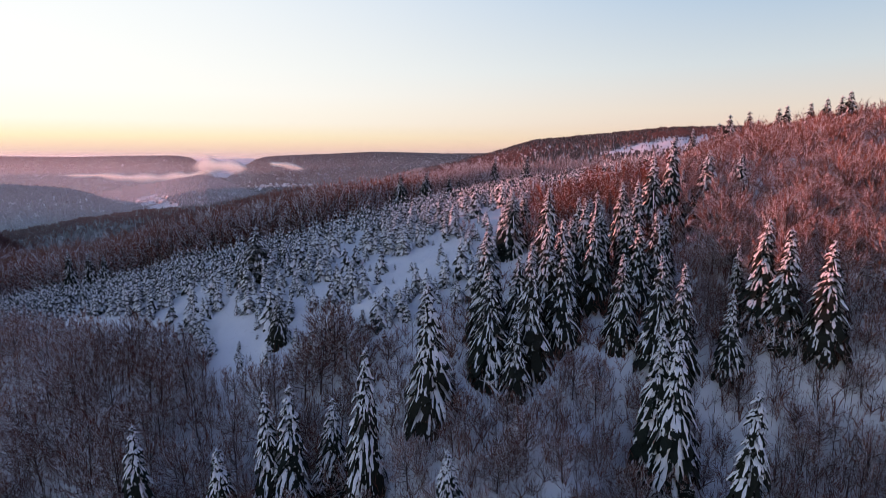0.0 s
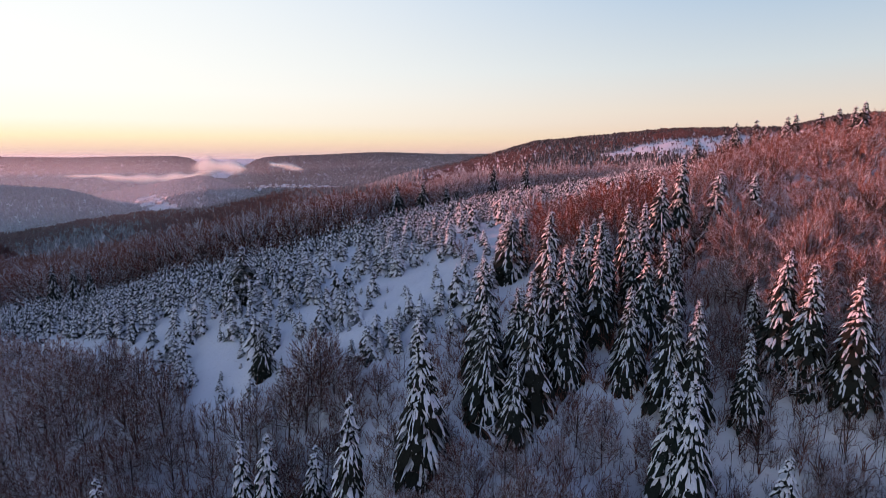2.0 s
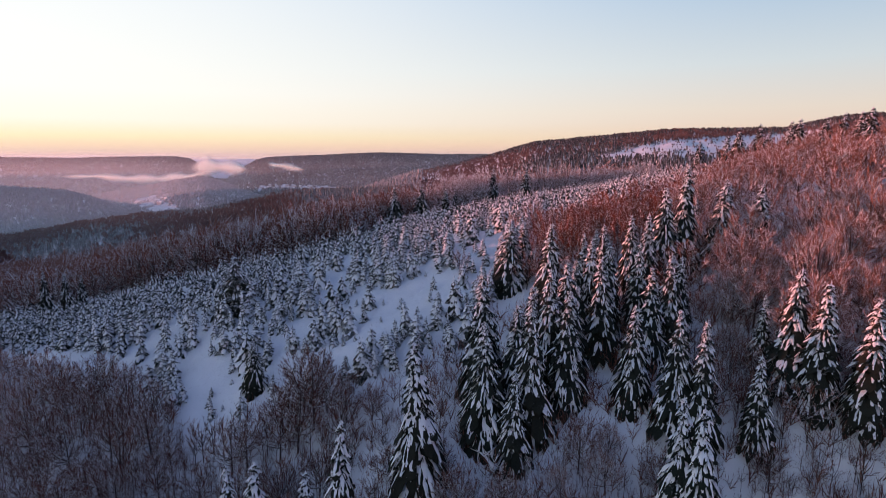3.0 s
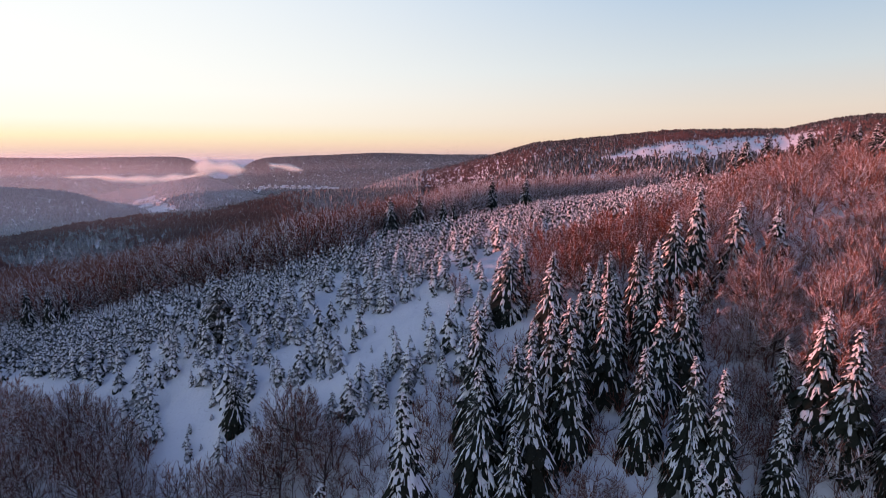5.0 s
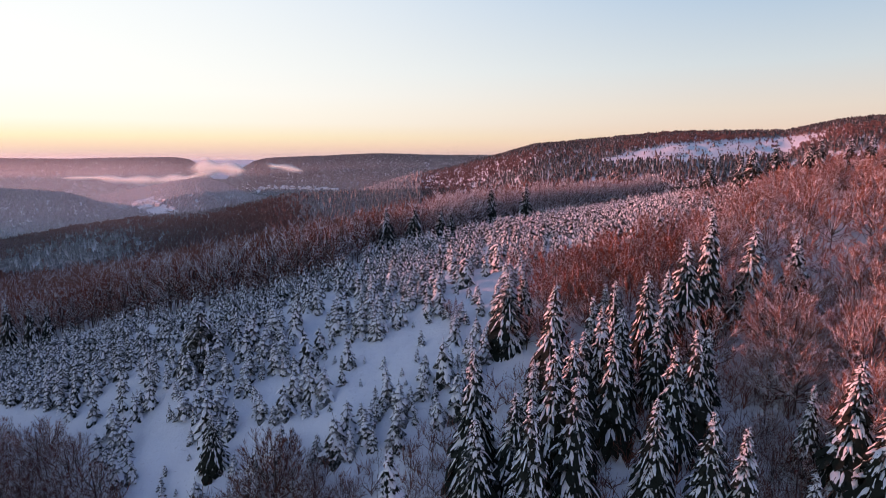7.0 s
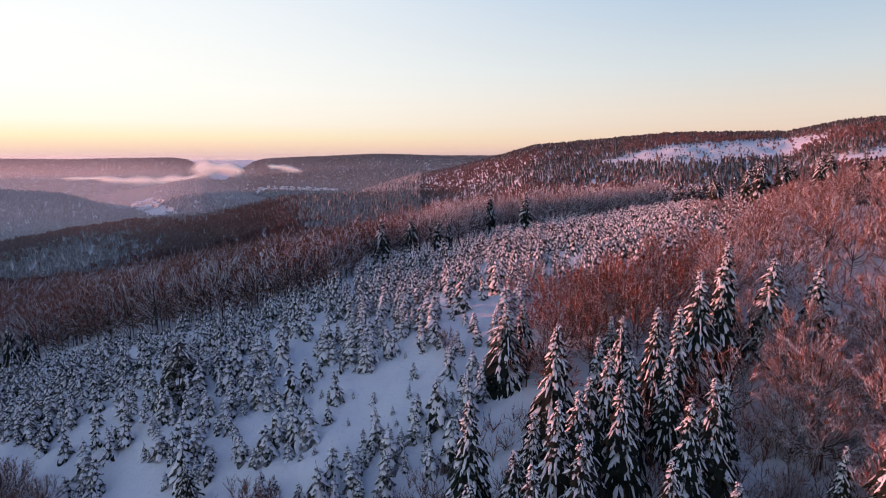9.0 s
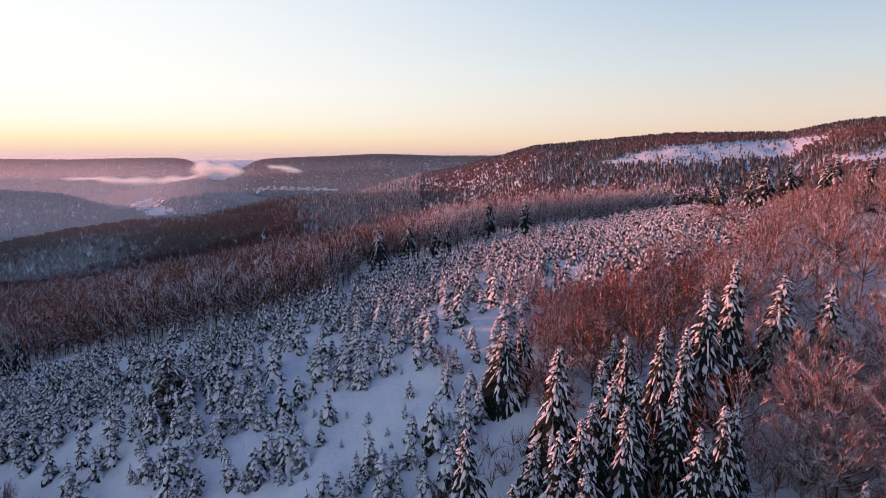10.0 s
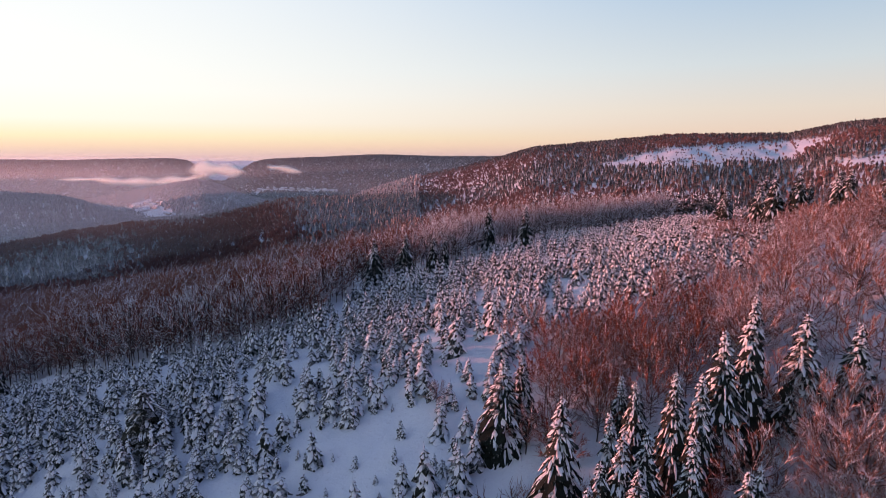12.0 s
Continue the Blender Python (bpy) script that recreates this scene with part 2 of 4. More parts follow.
def build_ground():
    az = np.radians(np.concatenate([np.arange(-180, -52, 4.0), np.arange(-52, 52, 0.5), np.arange(52, 180, 4.0)]))
    rad = np.concatenate([np.arange(2, 240, 1.6), 240 * 1.03 ** np.arange(0, 103)])
    rad = np.concatenate([rad[rad < 4890], [4900]])
    A, R = np.meshgrid(az, rad)
    X, Y = R * np.sin(A), R * np.cos(A)
    V = np.stack([X, Y, height(X, Y)], -1).reshape(-1, 3)
    F = strip_faces(len(rad), len(az), True)[:, ::-1]
    V = np.concatenate([V, [[0, 0, float(height(0, 0))]]])
    n = len(az)
    fan = np.array([(len(V) - 1, (j + 1) % n, j) for j in range(n)])
    me = make_mesh("ground", V, np.concatenate([F, fan]), [SNOW_GROUND], smooth=True)
    return tagged(new("ground", me), "snow-covered hillside falling to a hazy valley", "ground", kind="structure")


build_ground()


# ------------------------------------------------------------ trees
def spruce_arrays(seed, H, R, tiers, per, fine, snow_amount=0.75, pad=1.0):
    """Trunk, needle fronds and snow pads of one spruce, as three soups."""
    rng = random.Random(seed)
    trunk, green, snow = Soup(), Soup(), Soup()
    tube(trunk, [(0, 0, -0.6), (0, 0, H * 0.3), (0, 0, H * 0.97)], [H * 0.016, H * 0.012, 0.02], 6) if fine else spike(trunk, np.array([0, 0, -0.5]), np.array([0, 0, H * 0.97]), H * 0.018)
    st = np.array([0.0, 0.3, 0.55, 0.8, 1.0]) if fine else np.array([0.0, 0.5, 1.0])
    jag = np.array([0.25, 1.0, 0.55, 0.9, 0.0]) if fine else np.array([0.35, 1.0, 0.0])
    low = 0.07
    for k in range(tiers):
        f = low + (0.985 - low) * (k + 0.5 * rng.random()) / tiers
        reach = R * (1 - f) ** 0.85 * min(1.0, 0.55 + 3.2 * f) + 0.018 * H
        count = max(3, round(per * (0.55 + 0.6 * (1 - f))))
        turn = rng.random() * 6.28
        for i in range(count):
            phi = turn + (i + rng.uniform(-0.3, 0.3)) * 2 * math.pi / count
            L = reach * rng.uniform(0.5, 1.25)
            droop = (rng.uniform(0.8, 1.6) if fine else rng.uniform(0.65, 1.25)) * (1.1 - 0.5 * f)
            z0 = f * H + rng.uniform(-0.02, 0.02) * H
            rad = np.array([math.cos(phi), math.sin(phi), 0])
            tan = np.array([-math.sin(phi), math.cos(phi), 0])
            zc = z0 + 0.22 * L * st - droop * L * st ** 1.8
            mid = rad[None] * (L * st)[:, None] + np.array([0, 0, 1]) * zc[:, None]
            w = (0.22 if fine else 0.36) * L * jag * rng.uniform(0.8, 1.2) + 0.03
            sag = np.array([0, 0, -0.55])
            left = mid + tan * w[:, None] + sag * w[:, None] + rad * (0.10 * L * jag)[:, None]
            right = mid - tan * w[:, None] + sag * w[:, None] + rad * (0.10 * L * jag)[:, None]
            V = np.stack([left, mid, right], 1).reshape(-1, 3)
            green.add(V, strip_faces(len(st), 3)[:, ::-1])
            if fine:       # twigs that hang under the frond
                for q in (0.4, 0.75):
                    c = rad * L * q + np.array([0, 0, z0 + 0.22 * L * q - droop * L * q ** 1.8])
                    side = tan * rng.uniform(-0.25, 0.25) * L
                    spike(green, c + side * 0.4, c + side + rad * 0.12 * L - np.array([0, 0, rng.uniform(0.16, 0.34) * L + 0.1]), 0.05 * L + 0.03)
            for _ in range((rng.random() < snow_amount) + (fine and (rng.random() < snow_amount) + (rng.random() < snow_amount * 0.85))):
                s0 = rng.uniform(0.08, 0.62)
                s1 = min(1.06, s0 + (rng.uniform(0.26, 0.55) if fine else rng.uniform(0.3, 0.6)))
                ss = np.linspace(s0, s1, 3)
                hump = np.array([0.35, 1.0, 0.35])
                wide = ((0.062 * L + 0.06) if fine else (0.18 * L + 0.055)) * hump * rng.uniform(0.6, 1.4) * pad
                tall = (0.04 * L + 0.06) * hump * rng.uniform(0.8, 1.4) * pad
                zc = z0 + 0.22 * L * ss - droop * L * ss ** 1.8 + 0.02
                shift = tan * rng.uniform(-0.17, 0.17) * L * (1 if fine else 0.5)
                mid = rad[None] * (L * ss)[:, None] + np.array([0, 0, 1]) * zc[:, None] + shift
                up = np.array([0, 0, 1.0])
                cols = [mid + tan * wide[:, None] - up * (0.4 * wide)[:, None], mid + up * tall[:, None], mid - tan * wide[:, None] - up * (0.4 * wide)[:, None]]
                snow.add(np.stack(cols, 1).reshape(-1, 3), strip_faces(len(ss), len(cols))[:, ::-1])
    spike(green, np.array([0, 0, H * 0.95]), np.array([0, 0, H * 1.01]), 0.05)
    spike(snow, np.array([0, 0, H * 0.94]), np.array([0, 0, H * 1.005]), 0.10)
    return trunk, green, snow


def young_arrays(seed, H, R, tiers, per, lumps=0.92):
    """A young spruce, as three soups: tiers of hanging boughs, dark below, nearly each one under a lump of snow."""
    rng = random.Random(seed)
    trunk, green, snow = Soup(), Soup(), Soup()
    up = np.array([0, 0, 1.0])
    spike(trunk, np.array([0, 0, -0.4]), np.array([0, 0, H * 0.96]), H * 0.016)
    for k in range(tiers):
        f = 0.10 + 0.82 * (k + 0.35 * rng.random()) / tiers
        reach = R * (1 - f) ** 0.75 + 0.05 * H * (1 - f) + 0.08
        count = max(3, round(per * (1.1 - 0.5 * f)))
        turn = rng.random() * 6.28
        for i in range(count):
            phi = turn + (i + rng.uniform(-0.3, 0.3)) * 2 * math.pi / count
            L = reach * rng.uniform(0.65, 1.2)
            droop = rng.uniform(0.7, 1.5)
            z0 = f * H + rng.uniform(-0.03, 0.05) * H
            rad, tan = np.array([math.cos(phi), math.sin(phi), 0]), np.array([-math.sin(phi), math.cos(phi), 0])

            def spine(q):
                return rad[None] * (L * q)[:, None] + up * (z0 + 0.30 * L * q - droop * L * q ** 1.7)[:, None]

            st = np.array([0.0, 0.55, 1.0])
            w = (0.34 * L + 0.05) * np.array([0.4, 1.0, 0.15]) * rng.uniform(0.8, 1.2)
            mid = spine(st)
            cols = [mid + sgn * tan * w[:, None] - up * (0.75 * w)[:, None] for sgn in (1, -1)]
            green.add(np.stack([cols[0], mid, cols[1]], 1).reshape(-1, 3), strip_faces(3, 3)[:, ::-1])
            if rng.random() < lumps:
                s0 = rng.uniform(0.15, 0.40)
                mid = spine(np.linspace(s0, min(1.05, s0 + rng.uniform(0.45, 0.7)), 3)) + tan * rng.uniform(-0.10, 0.10) * L
                hump = np.array([0.30, 1.0, 0.55]) * rng.uniform(0.75, 1.3)
                wide, tall = (0.21 * L + 0.07) * hump, (0.11 * L + 0.05) * hump
                cols = [mid + sgn * tan * wide[:, None] - up * (0.35 * wide)[:, None] for sgn in (1, -1)]
                snow.add(np.stack([cols[0], mid + up * tall[:, None], cols[1]], 1).reshape(-1, 3), strip_faces(3, 3)[:, ::-1])
    spike(green, np.array([0, 0, H * 0.90]), np.array([0, 0, H * 1.02]), 0.06)
    spike(snow, np.array([0.02, 0.02, H * 0.88]), np.array([0, 0, H * 1.01]), 0.10)
    return trunk, green, snow


def broadleaf_arrays(seed, H, levels):
    """Wood and fine twigs of one bare tree, as two soups. levels: for the trunk, the limbs and so on, the number on each parent,
    length as a share of H, least and most opening angle, thickness, and sides (0: a spike)."""
    rng = random.Random(seed)
    wood, twigs = Soup(), Soup()

    def unit(v):
        return v / (np.linalg.norm(v) + 1e-9)

    def stick(p, d, level):
        _, share, _, _, thick, sides = levels[level]
        length = H * share * rng.uniform(0.72, 1.2)
        segs = 4 if level < 2 and sides else 2
        pts = [p]
        bend = np.array([rng.gauss(0, 0.17), rng.gauss(0, 0.17), 0.12])
        for _ in range(segs):
            d = unit(d + bend * (0.25 if level == 0 else 0.6))
            pts.append(pts[-1] + d * length / segs)
        pts = np.array(pts)
        if sides:
            tube(wood if level < 2 else twigs, pts, np.linspace(thick, thick * 0.4, segs + 1), sides)
        else:
            spike(twigs, pts[0], pts[-1], thick)
        if level + 1 == len(levels):
            return
        count, _, open0, open1, _, _ = levels[level + 1]
        for i in range(count):
            q = min(0.999, (0.5 if level == 0 else 0.15) + (0.5 if level == 0 else 0.85) * (i + rng.random()) / count)
            k = int(q * segs)
            base = pts[k] + (pts[k + 1] - pts[k]) * (q * segs - k)
            phi = i * 2.4 + rng.uniform(-0.6, 0.6)
            ax = unit(pts[k + 1] - pts[k])
            u = unit(np.cross(ax, (0.21, 0.4, 0.89)))
            w = np.cross(ax, u)
            a = rng.uniform(open0, open1)
            stick(base, unit(ax * math.cos(a) + (u * math.cos(phi) + w * math.sin(phi)) * math.sin(a)), level + 1)

    stick(np.array([0, 0, -0.4]), np.array([rng.gauss(0, 0.05), rng.gauss(0, 0.05), 1.0]), 0)
    return wood, twigs


def dome_arrays(seed, H, limbs, forks, sprays, thick, spread=0.40, bole=0.42, girth=0.016, snowy=0.4):
    """Wood, twigs and lying snow of one bare tree: limbs that sweep out and up to a rounded crown, fork on the way and end in fine sprays."""
    rng = random.Random(seed)
    wood, twigs, snow = Soup(), Soup(), Soup()
    lean = np.array([rng.gauss(0, 0.02) * H, rng.gauss(0, 0.02) * H, 0])
    up = np.array([0, 0, 1.0])

    def axis(q):
        return lean * q + up * (q * H)

    tube(wood, [(0, 0, -0.5), axis(0.25), axis(0.5), axis(0.8)], [girth * H, girth * 0.8 * H, girth * 0.55 * H, girth * 0.15 * H], 5)
    heart = np.array([0, 0, (bole + 0.12) * H])
    tall = 0.98 - bole - 0.12
    for i in range(limbs):
        q = (i + 0.5) / limbs
        zc = 1 - 1.12 * q
        phi = i * 2.4 + rng.uniform(-0.4, 0.4)
        rr = math.sqrt(max(0.05, 1 - zc * zc))
        out = np.array([math.cos(phi), math.sin(phi), 0])
        aim = (out * rr * spread + up * max(zc, -0.16) * tall) * H * rng.uniform(0.82, 1.1)
        end = heart + aim * 0.80
        root = axis(bole * rng.uniform(0.55, 0.9) + 0.30 * max(zc, 0) * rng.uniform(0.4, 1.0))
        knee = root + (end - root) * 0.5 + out * 0.10 * spread * H - up * 0.025 * H * rr
        tube(wood, [root, knee, end], [0.0068 * H, 0.005 * H, 0.0026 * H], 3)
        if rng.random() < snowy:
            for a, b in ((root, knee), (knee, end)):
                sliver(snow, a + up * 0.008 * H, b - a, thick * 1.15, rng)
        for j in range(forks):
            w = ((j + rng.random()) / forks) ** 0.7
            base = knee + (end - knee) * w if rng.random() < 0.84 else root + (knee - root) * (0.4 + 0.6 * w)
            far = base - heart
            way = far / (np.linalg.norm(far) + 1e-6) * 0.62 + up * 0.50 + np.array([rng.gauss(0, 0.40), rng.gauss(0, 0.40), rng.gauss(0, 0.22)])
            way *= H * spread * rng.uniform(0.24, 0.46) / (np.linalg.norm(way) + 1e-6)
            spike(twigs, base, base + way, thick * 0.55)
            if rng.random() < snowy:
                sliver(snow, base + way * 0.08 + up * thick, way * rng.uniform(0.6, 0.95), thick * rng.uniform(0.8, 1.3), rng)
            for k in range(sprays):
                a = base + way * rng.uniform(0.25, 0.98)
                d = way / (np.linalg.norm(way) + 1e-6) * 0.75 + np.array([rng.gauss(0, 0.46), rng.gauss(0, 0.46), rng.gauss(0.22, 0.34)])
                d *= H * spread * rng.uniform(0.075, 0.165)
                sliver(snow if rng.random() < snowy * 0.20 else twigs, a, d, thick * 0.88, rng)
    return wood, twigs, snow


def scatter_mesh(name, protos, places, mats):
    """Many trees joined into one mesh. protos: (vertices, triangles, material index); places: rows of proto, x, y, z, scale, turn, stretch."""
    Vs, Fs, Is, n = [], [], [], 0
    places = np.asarray(places, float)
    for k, (V, F, I) in enumerate(protos):
        rows = places[places[:, 0] == k]
        if not len(rows):
            continue
        c, s = np.cos(rows[:, 5])[:, None], np.sin(rows[:, 5])[:, None]
        sc = rows[:, 4][:, None]
        x = (V[None, :, 0] * c - V[None, :, 1] * s) * sc + rows[:, 1][:, None]
        y = (V[None, :, 0] * s + V[None, :, 1] * c) * sc + rows[:, 2][:, None]
        z = V[None, :, 2] * sc * rows[:, 6][:, None] + rows[:, 3][:, None]
        Vs.append(np.stack([x, y, z], -1).reshape(-1, 3))
        Fs.append((F[None] + (np.arange(len(rows)) * len(V))[:, None, None]).reshape(-1, 3) + n)
        Is.append(np.tile(I, len(rows)))
        n += len(rows) * len(V)
    return make_mesh(name, np.concatenate(Vs), np.concatenate(Fs), mats, np.concatenate(Is))


def merged(*soups):
    """One prototype out of several soups, each with its own material index."""
    V, F, I, n = [], [], [], 0
    for i, s in enumerate(soups):
        v, f = s.arrays()
        V.append(v)
        F.append(f + n)
        I.append(np.full(len(f), i))
        n += len(v)
    return np.concatenate(V), np.concatenate(F), np.concatenate(I)


# ------------------------------------------------------------ planting
rnd = random.Random(7)


def inside(x, y, poly):
    """Which of the points lie in the polygon."""
    x, y = np.asarray(x), np.asarray(y)
    hit = np.zeros(x.shape, bool)
    for (x0, y0), (x1, y1) in zip(poly, poly[1:] + poly[:1]):
        if y0 != y1:
            hit ^= ((y0 > y) != (y1 > y)) & (x < (x1 - x0) * (y - y0) / (y1 - y0) + x0)
    return hit


def jittered(x0, x1, y0, y1, step, seed, jitter=0.42):
    """Points on a shaken grid."""
    g = np.random.default_rng(seed)
    X, Y = np.meshgrid(np.arange(x0, x1, step), np.arange(y0, y1, step))
    X = X + (np.arange(len(X)) % 2)[:, None] * step / 2
    return (X + g.uniform(-jitter, jitter, X.shape) * step).ravel(), (Y + g.uniform(-jitter, jitter, Y.shape) * step).ravel()


def clear_of(x, y, spots, extra=0.0):
    ok = np.ones(len(x), bool)
    for sx, sy, sr in spots:
        ok &= np.hypot(x - sx, y - sy) > sr + extra
    return ok


def polar_points(a0, a1, d0, d1, step, seed):
    """Points over a sector, evenly spread over the ground."""
    q = np.random.default_rng(seed)
    area = radians(a1 - a0) * (d1 * d1 - d0 * d0) / 2
    n = int(area / step ** 2)
    d, a = np.sqrt(q.uniform(d0 * d0, d1 * d1, n)), np.radians(q.uniform(a0, a1, n))
    return d * np.sin(a), d * np.cos(a)


# grown spruces: x, y, height of the tip above sea level of the plan
TALL = [(-9.1, 59.7, 39.1), (-17.9, 60.3, 34.2, 1.2), (-20.3, 60.8, 33.6), (-13.8, 64.3, 30.9), (-25.3, 58.3, 27.9), (-35.5, 59.7, 30.1), (-1.3, 65.9, 45, 1.1), (28.4, 65, 47.4), (26.4, 66.6, 48), (23.3, 57.1, 42.7), (24.3, 55.4, 42.7),
        (27, 45.9, 40.4), (39.9, 64.5, 51.8), (43.5, 61.7, 50.7), (39, 67.5, 52.4), (37.7, 71, 48.5), (33.7, 63.4, 44.2), (23, 70.5, 47.5), (26.9, 75.7, 50.7), (29.5, 77.3, 52),
        (15.8, 73, 48.6), (11.3, 69.4, 47.8), (6.4, 77.6, 49.5), (6.4, 70.6, 45.5), (10.2, 74.2, 46.6), (12.6, 79.6, 47.6), (14.2, 76, 50.6), (16.8, 76.9, 51.2),
        (15.6, 85, 55, 1.1), (12, 98.3, 53.6, 1.3), (14.6, 100.5, 53.2, 1.1), (20.3, 81.7, 53.4), (18.8, 81.2, 50.6), (21.8, 79.6, 51), (20.6, 84.5, 53.6), (23.4, 83.6, 52.6), (27.1, 82.2, 52.8),
        (28.3, 89, 55.6), (25.2, 90.9, 54), (30.2, 88, 56), (33.6, 90.5, 59.5), (36.6, 92.1, 62.9, 1.15), (43.1, 92.9, 60.6, 1.25), (47.6, 91.5, 60), (-37.2, 110.7, 45.8, 1.7),
        (-107, 158.6, 32.8), (-100, 157, 32.4), (-97, 158.5, 31.6), (-14.7, 194, 53.6, 1.3), (-6.3, 201, 53.6, 1.3), (2, 203.5, 52.4), (5.4, 207, 51.6), (21.5, 239.4, 58.4, 1.35), (33.7, 234, 59.2, 1.35),
        (0.5, 50, 32), (34, 38, 41, 1.2), (-26.6, 88.4, 37.2), (9, 66.5, 41), (84.6, 194, 66), (86.8, 200, 68.5),
        (109.5, 220.7, 70), (102, 208, 67), (88.2, 185, 69.6), (89.6, 180, 72), (94.6, 178, 72.8), (98.5, 180, 70.6), (98.6, 170, 73.1), (99.8, 168, 73.7),
        (98, 155, 73.4), (97.8, 148, 73.9), (95.8, 140, 73.7), (92.7, 132, 74.1), (96.5, 139, 72), (92, 184, 69), (25, 96, 52.5), (41.5, 99, 57), (5.4, 73, 43), (31.5, 79.5, 51.5)]
SPRUCE_PROTOS = [[make_mesh("spruce_" + n, *s.arrays(), [m], smooth=n == "snow") for n, s, m in zip(("trunk", "crown", "snow"), spruce_arrays(11 + k, 14.0, (3.1, 3.6, 2.7, 3.3, 2.5)[k], (28, 28, 30, 27, 31)[k], 15, True, (0.95, 0.88, 0.97, 0.78, 0.93)[k]), (BARK, NEEDLES, SNOW))] for k in range(5)]

LADEN_PROTOS = [[make_mesh("spruce_" + n, *s.arrays(), [m], smooth=n == "snow") for n, s, m in zip(("trunk", "crown", "snow"), spruce_arrays(21 + k, 14.0, (3.0, 3.4)[k], (28, 30)[k], 15, True, 1.0, 1.2), (BARK, NEEDLES, SNOW))] for k in range(2)]


DARK_PROTOS = [[make_mesh("spruce_" + n, *s.arrays(), [m], smooth=n == "snow") for n, s, m in zip(("trunk", "crown", "snow"), spruce_arrays(31 + k, 14.0, (3.0, 3.4)[k], 25, 13, True, 0.45), (BARK, NEEDLES, SNOW))] for k in range(2)]


def spruce(x, y, tip, girth=1.0):
    z = float(height(x, y))
    girth *= 1.2 if x > 80 else 1.0
    s = (tip - z) / 14.0
    laden = y < 73 and (x < 5 or (x > 22 and y < 61))
    protos = LADEN_PROTOS if laden else DARK_PROTOS if y > 104 else SPRUCE_PROTOS
    root = new("spruce")
    root.matrix_world = pose(x, y, z, rnd.uniform(-2, 2), rnd.uniform(-2, 2), rnd.uniform(0, 360)) @ Matrix.Diagonal((min(max(s, 0.62), 0.98) * girth, min(max(s, 0.62), 0.98) * girth, s, 1))
    trunk, crown, load = protos[rnd.randrange(len(protos))]
    part("trunk", trunk, root)
    crown = tagged(part("crown", crown, root), kind="stuff")
    tagged(part("snow_load", load, crown, "thick white snow on the boughs"), kind="stuff")
    tagged(root, "dark spruce whose hanging boughs carry thick white snow" if laden else "dark green spruce weighed down with snow on a snowy slope" if s > 0.75 else "smaller dark spruce with snow pads on its boughs", "spruce tree", "grown spruces")


for row in TALL:
    spruce(*row)

# the plantation of young spruces
PLANTATION = [(-140, 176), (-107, 163), (-60, 152), (-38, 151), (-25, 155), (-20, 175), (-18, 194), (-5, 203), (8, 210), (18, 228), (25, 247), (40, 256), (72, 268), (110, 290), (126, 240), (104, 200), (82, 160),
              (62, 131), (44, 122), (18, 117), (10, 104), (9, 94), (6, 87), (-4, 84), (-20, 84), (-33, 82), (-45, 94), (-51, 103), (-98, 124), (-150, 150)]
GAPS = [(-32, 88, 6), (-37, 93, 4), (-12, 91, 4), (0, 103, 4.5), (1.5, 99, 4), (-3, 107, 3), (-39, 100, 4), (-16, 124, 3), (-21, 148, 3.5), (-45, 152, 4), (-58, 150, 4), (37.5, 122.6, 3.5), (62, 121, 5), (-20, 118, 2.5), (-8, 96, 3), (-18, 111, 3), (-12, 105, 3.6), (-6, 101, 3.6), (-4, 95, 3.2), (-12, 98, 3), (-2, 112, 2.5)]
px, py = jittered(-150, 125, 80, 290, 2.05, 3, 0.5)
keep = inside(px, py, PLANTATION) & clear_of(px, py, [(x, y - (2 if y > 150 else 0), 4.0 if y > 150 else 1.6) for x, y, *_ in TALL]) & (clear_of(px, py, GAPS) | (np.random.default_rng(8).random(len(px)) < 0.34))
g = np.random.default_rng(5)
keep &= g.random(len(px)) < np.where(np.sin(px * 0.21) + np.sin(py * 0.17 + px * 0.06) > 0.7, 0.42, 0.84)
px, py = px[keep], py[keep]
order = np.argsort(np.hypot(px - 0, py - 70))
px, py = px[order], py[order]
pz = height(px, py)
YOUNG = [[make_mesh("young_" + n, *s.arrays(), [m], smooth=n == "snow") for n, s, m in zip(("trunk", "crown", "snow"), young_arrays(40 + k, 4.0, (1.15, 1.35, 0.95, 1.1)[k], (8, 7, 9, 8)[k], 7), (BARK, YOUNG_NEEDLES, SNOW))] for k in range(4)]
for x, y, z in zip(px[:300], py[:300], pz[:300]):
    s = rnd.choice((0.55, 0.7, 0.85, 1.0, 1.1, 1.25, 1.4)) * (0.5 if any(math.hypot(x - a, y - b) < r for a, b, r in GAPS) else 1.0)
    root = new("young_spruce")
    root.matrix_world = pose(x, y, z, rnd.uniform(-5, 5), rnd.uniform(-5, 5), rnd.uniform(0, 360)) @ Matrix.Diagonal((s, s, s * rnd.uniform(0.85, 1.15), 1))
    trunk, crown, load = YOUNG[rnd.randrange(4)]
    part("trunk", trunk, root)
    crown = tagged(part("crown", crown, root), kind="stuff")
    tagged(part("snow_load", load, crown, "lumps of snow on the boughs"), kind="stuff")
    tagged(root, "young spruce coated in snow in a planted clearing", "young spruce", "planted young spruces")
protos_young = [merged(*young_arrays(60 + k, 4.0, (1.1, 1.35, 0.95)[k], 6, 6)) for k in range(3)]
n = len(px) - 300
protos_young += [merged(*young_arrays(64 + k, 4.0, (1.15, 0.95, 1.25)[k], 5, 4, 0.78)) for k in range(3)]
